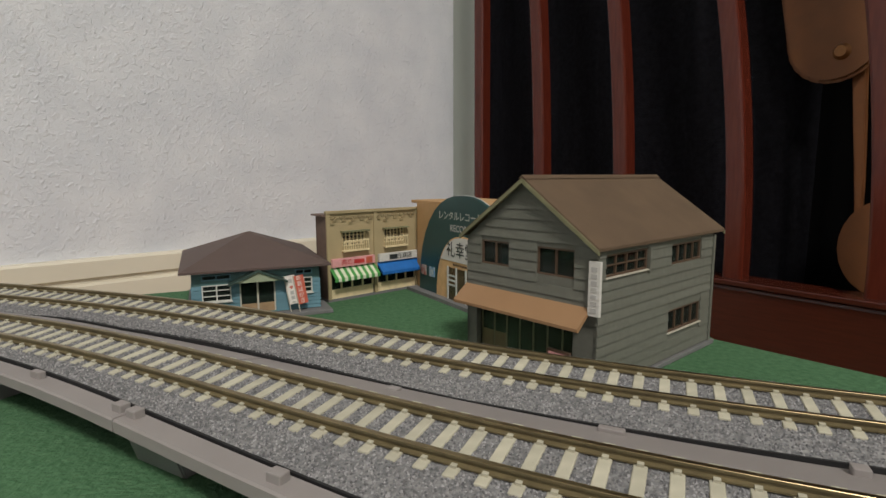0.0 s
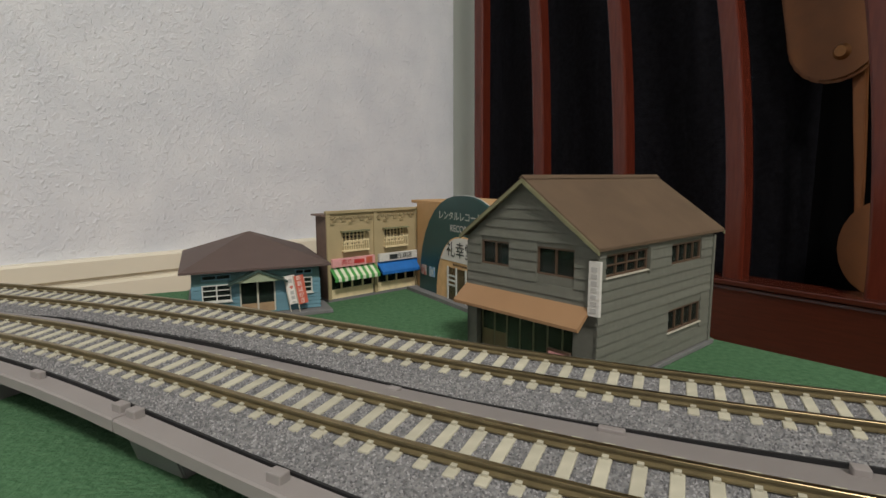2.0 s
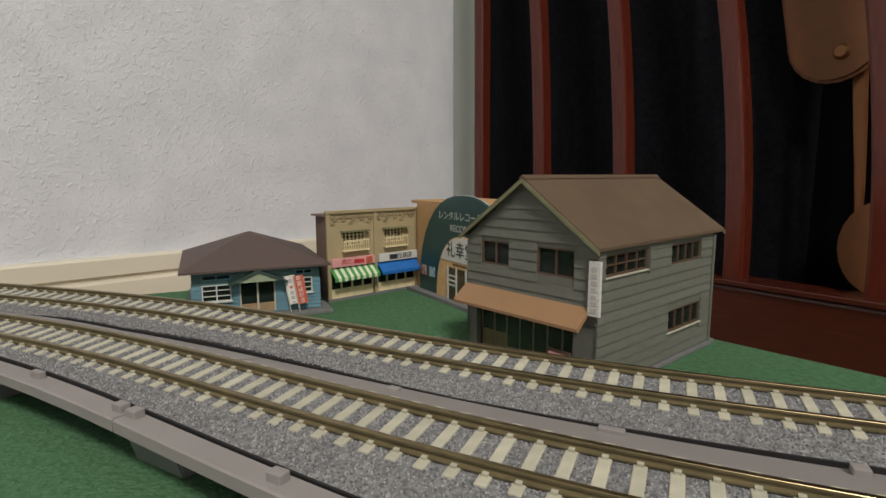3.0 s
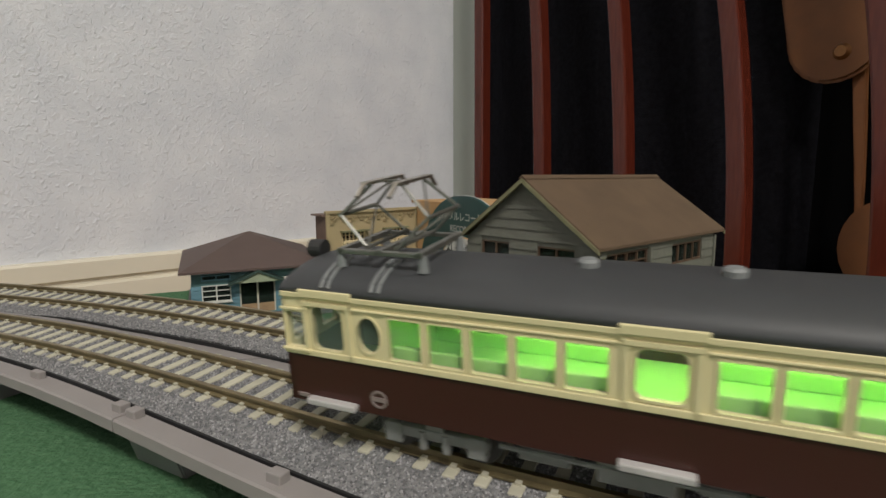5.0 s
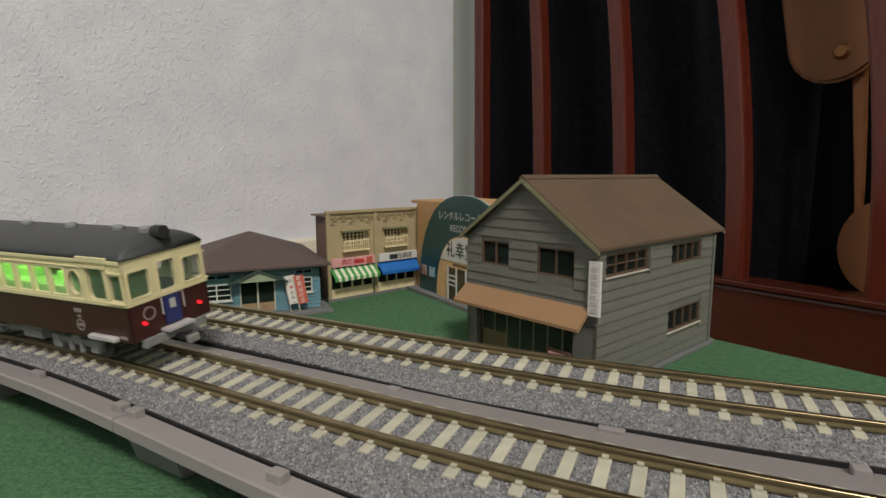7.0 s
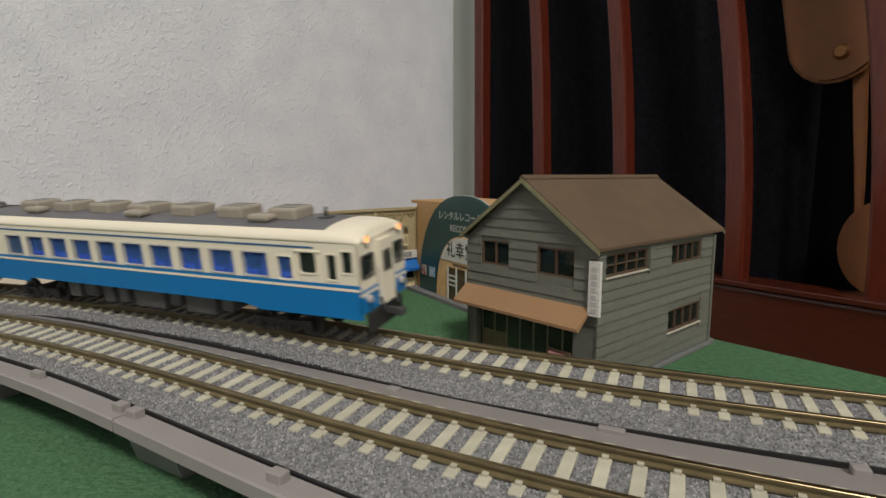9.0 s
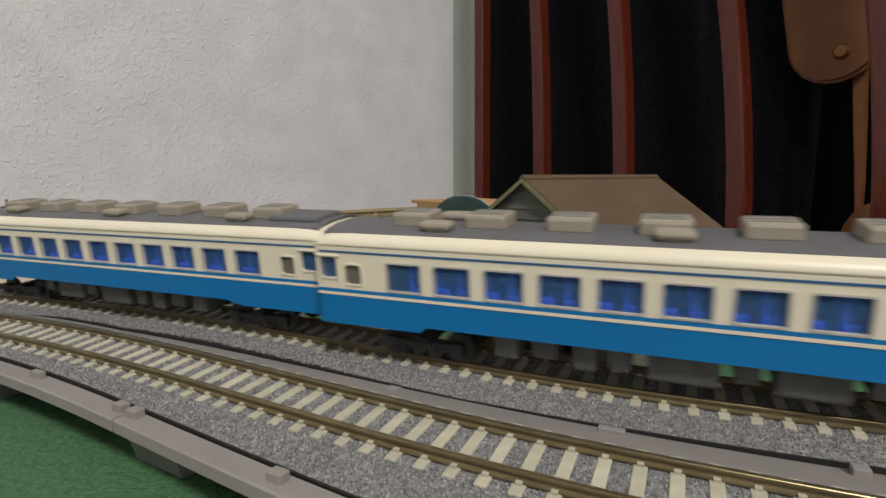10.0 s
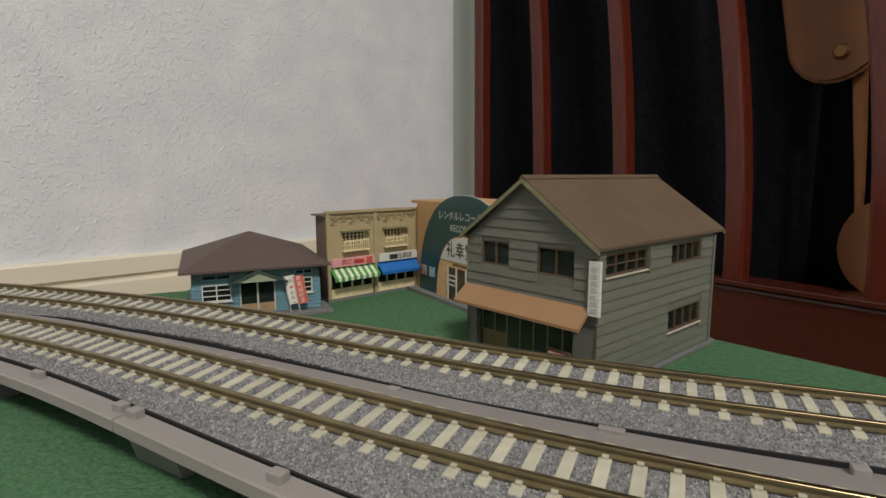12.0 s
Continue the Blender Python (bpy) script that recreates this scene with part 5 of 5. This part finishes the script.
        part("white_line", box(-hw, hw, -0.00012, 0, zb - 0.0021, zb - 0.0015), M_IVORY, e)
        for s in (-1, 1):
            part("lamp_ring", ring(s * 0.0068, zt + 0.0006, 0.0014, 0.0014, 2, 0.0003, -0.0006, 0.0010), M_IVORY, e)
            part("roof_lamp", cyl(0.0007, 0, 0.0012, 12, m=Matrix.Translation((s * 0.0068, 0.0008, zt + 0.0006)) @ Matrix.Rotation(math.radians(90), 4, "X")), M_LAMP_PICK[0], e, "glowing cab lamp")
            part("marker_lamp", cyl(0.0008, 0, 0.0009, 12, m=Matrix.Translation((s * 0.0070, 0, zb - 0.0030)) @ Matrix.Rotation(math.radians(90), 4, "X")), M_STEP, e)
            part("handrail", rod((s * 0.0035, -0.0007, zb - 0.003), (s * 0.0035, -0.0007, zb + 0.003), 0.00015), M_STEP, e)
            part("hose", rod((s * 0.0028, -0.0014, z0 - 0.001), (s * 0.0032, -0.0008, z0 + 0.002), 0.0003), M_GUARD, e)
        part("obstacle_guard", box(-0.0070, 0.0070, -0.0004, 0.0008, z0 - 0.0048, z0 - 0.0004, 0.0004), M_BLACK, e)
        c = part("coupler", box(-0.0006, 0.0006, -0.0036, 0, z0 - 0.0026, z0 - 0.0012, 0.0001), M_GUARD, e)
        part("coupler_head", box(-0.0012, 0.0012, -0.0044, -0.0032, z0 - 0.0028, z0 - 0.0011, 0.0003), M_GUARD, c)
    with Side(e, Matrix.Translation((-L / 2, 0, 0)) @ Matrix.Rotation(math.radians(-90), 4, "Z")):
        part("end_wall", holed(-hw, hw, zb, zt, [(0, 0.0183, 0.0050, 0.0076, 12)], 0.0006), M_IVORY, e)
        part("lower_end", box(-hw, hw, 0, 0.0006, z0, zb), M_KBLUE, e)
        part("gangway", ring(0, 0.0152, 0.0050, 0.0112, 10, 0.0007, -0.0007, 0.0002), M_GUARD, e, "dark gangway bellows")
        c = part("coupler", box(-0.0007, 0.0007, -0.0012, 0, z0 - 0.0028, z0 - 0.0014), M_GUARD, e)
    part("floor", box(-L / 2 + 0.0007, L / 2 - 0.0007, -w / 2 + 0.0007, w / 2 - 0.0007, z0 + 0.0002, z0 + 0.0012), M_INTERIOR, e)
    part("partition", box(0.0498, 0.0502, -w / 2 + 0.0008, w / 2 - 0.0008, z0 + 0.0012, zt), M_INTERIOR, e)
    part("partition", box(-0.0522, -0.0518, -w / 2 + 0.0008, w / 2 - 0.0008, z0 + 0.0012, zt), M_INTERIOR, e)
    first = None
    for i in range(20):
        for s in (-1, 1):
            m = pose(0.0460 - i * 0.00476, s * 0.0049, z0 + 0.0012)
            if first is None:
                bm = box(-0.0016, 0.0016, -0.0034, 0.0034, 0.0, 0.0062, 0.0003)
                box(-0.0016, -0.0004, -0.0034, 0.0034, 0.0062, 0.0100, 0.0003, bm)
                first = part("seat", bm, M_BLUESEAT, e, m=m)
            else:
                again("seat", first, e, m)
    for x in (-0.0445, 0.0425):
        bogie(e, x, 0.0138, M_BLACK)
    for x0, x1, z in ((-0.030, -0.0255, 0.0032), (-0.023, -0.0185, 0.0040), (-0.016, -0.0120, 0.0028), (-0.010, -0.0065, 0.0034), (-0.0040, 0.0065, 0.0028), (0.0085, 0.0120, 0.0042), (0.0140, 0.0235, 0.0030), (0.0255, 0.0290, 0.0044)):
        part("equipment_box", box(x0, x1, -0.0078, 0.0078, z, z0 + 0.0003, 0.0006), M_UNDER_DARK, e)
    return e


M_UNDER_DARK = mat("dark_grey_underframe", (0.078, 0.078, 0.075), 0.65, vary=0.25, size=0.004)
M_LAMP_PICK = [M_ORANGELAMP]
railcar = tram()
lead_car = diesel("ivory and blue diesel railcar with lit orange cab lamps")
M_LAMP_PICK = [M_REDLAMP]
rear_car = diesel("ivory and blue diesel railcar trailing with red cab lamps")


def ease(t, table, before, after):
    if t <= table[0][0]:
        return table[0][1] + (t - table[0][0]) * before
    if t >= table[-1][0]:
        return table[-1][1] + (t - table[-1][0]) * after
    ts, vs = zip(*table)
    k = max(i for i in range(len(ts) - 1) if ts[i] <= t)
    h = ts[k + 1] - ts[k]

    def slope(i):
        if i == 0:
            return before
        if i == len(ts) - 1:
            return after
        return (vs[i + 1] - vs[i - 1]) / (ts[i + 1] - ts[i - 1])
    u = (t - ts[k]) / h
    return ((2 * u**3 - 3 * u**2 + 1) * vs[k] + (u**3 - 2 * u**2 + u) * h * slope(k) + (-2 * u**3 + 3 * u**2) * vs[k + 1] + (u**3 - u**2) * h * slope(k + 1))


RAILCAR_AT = [(4.8, 0.0379), (5.0, 0.0250), (5.5, -0.0072), (6.0, -0.0398), (6.5, -0.0737), (7.0, -0.1092)]
TRAIN_AT = [(8.8, -0.1247), (9.0, -0.0995), (9.5, -0.0371), (10.0, 0.0240), (10.5, 0.0825), (11.0, 0.1452), (11.5, 0.2095)]


def motions():
    times = [i * 0.1 for i in range(121)]
    walk(railcar, [(t, track_pose(0, ease(t, RAILCAR_AT, -0.0645, -0.0680), 0.052)) for t in times])
    walk(lead_car, [(t, track_pose(1, ease(t, TRAIN_AT, 0.126, 0.125), 0.087)) for t in times])
    fine = [i / 30 for i in range(361)]
    for car, table, before, after, way in ((railcar, RAILCAR_AT, -0.0645, -0.0680, 1), (lead_car, TRAIN_AT, 0.126, 0.125, 1), (rear_car, TRAIN_AT, 0.126, 0.125, -1)):
        for axle in [o for o in car.children_recursive if o.name.startswith("wheelset")]:
            base = axle.matrix_basis.copy()
            walk(axle, [(t, base @ Matrix.Rotation(way * ease(t, table, before, after) / 0.0029, 4, "Y")) for t in fine])
    walk(rear_car, [(t, track_pose(1, ease(t, TRAIN_AT, 0.126, 0.125) - 0.1335, 0.087) @ Matrix.Rotation(math.pi, 4, "Z")) for t in times])


motions()
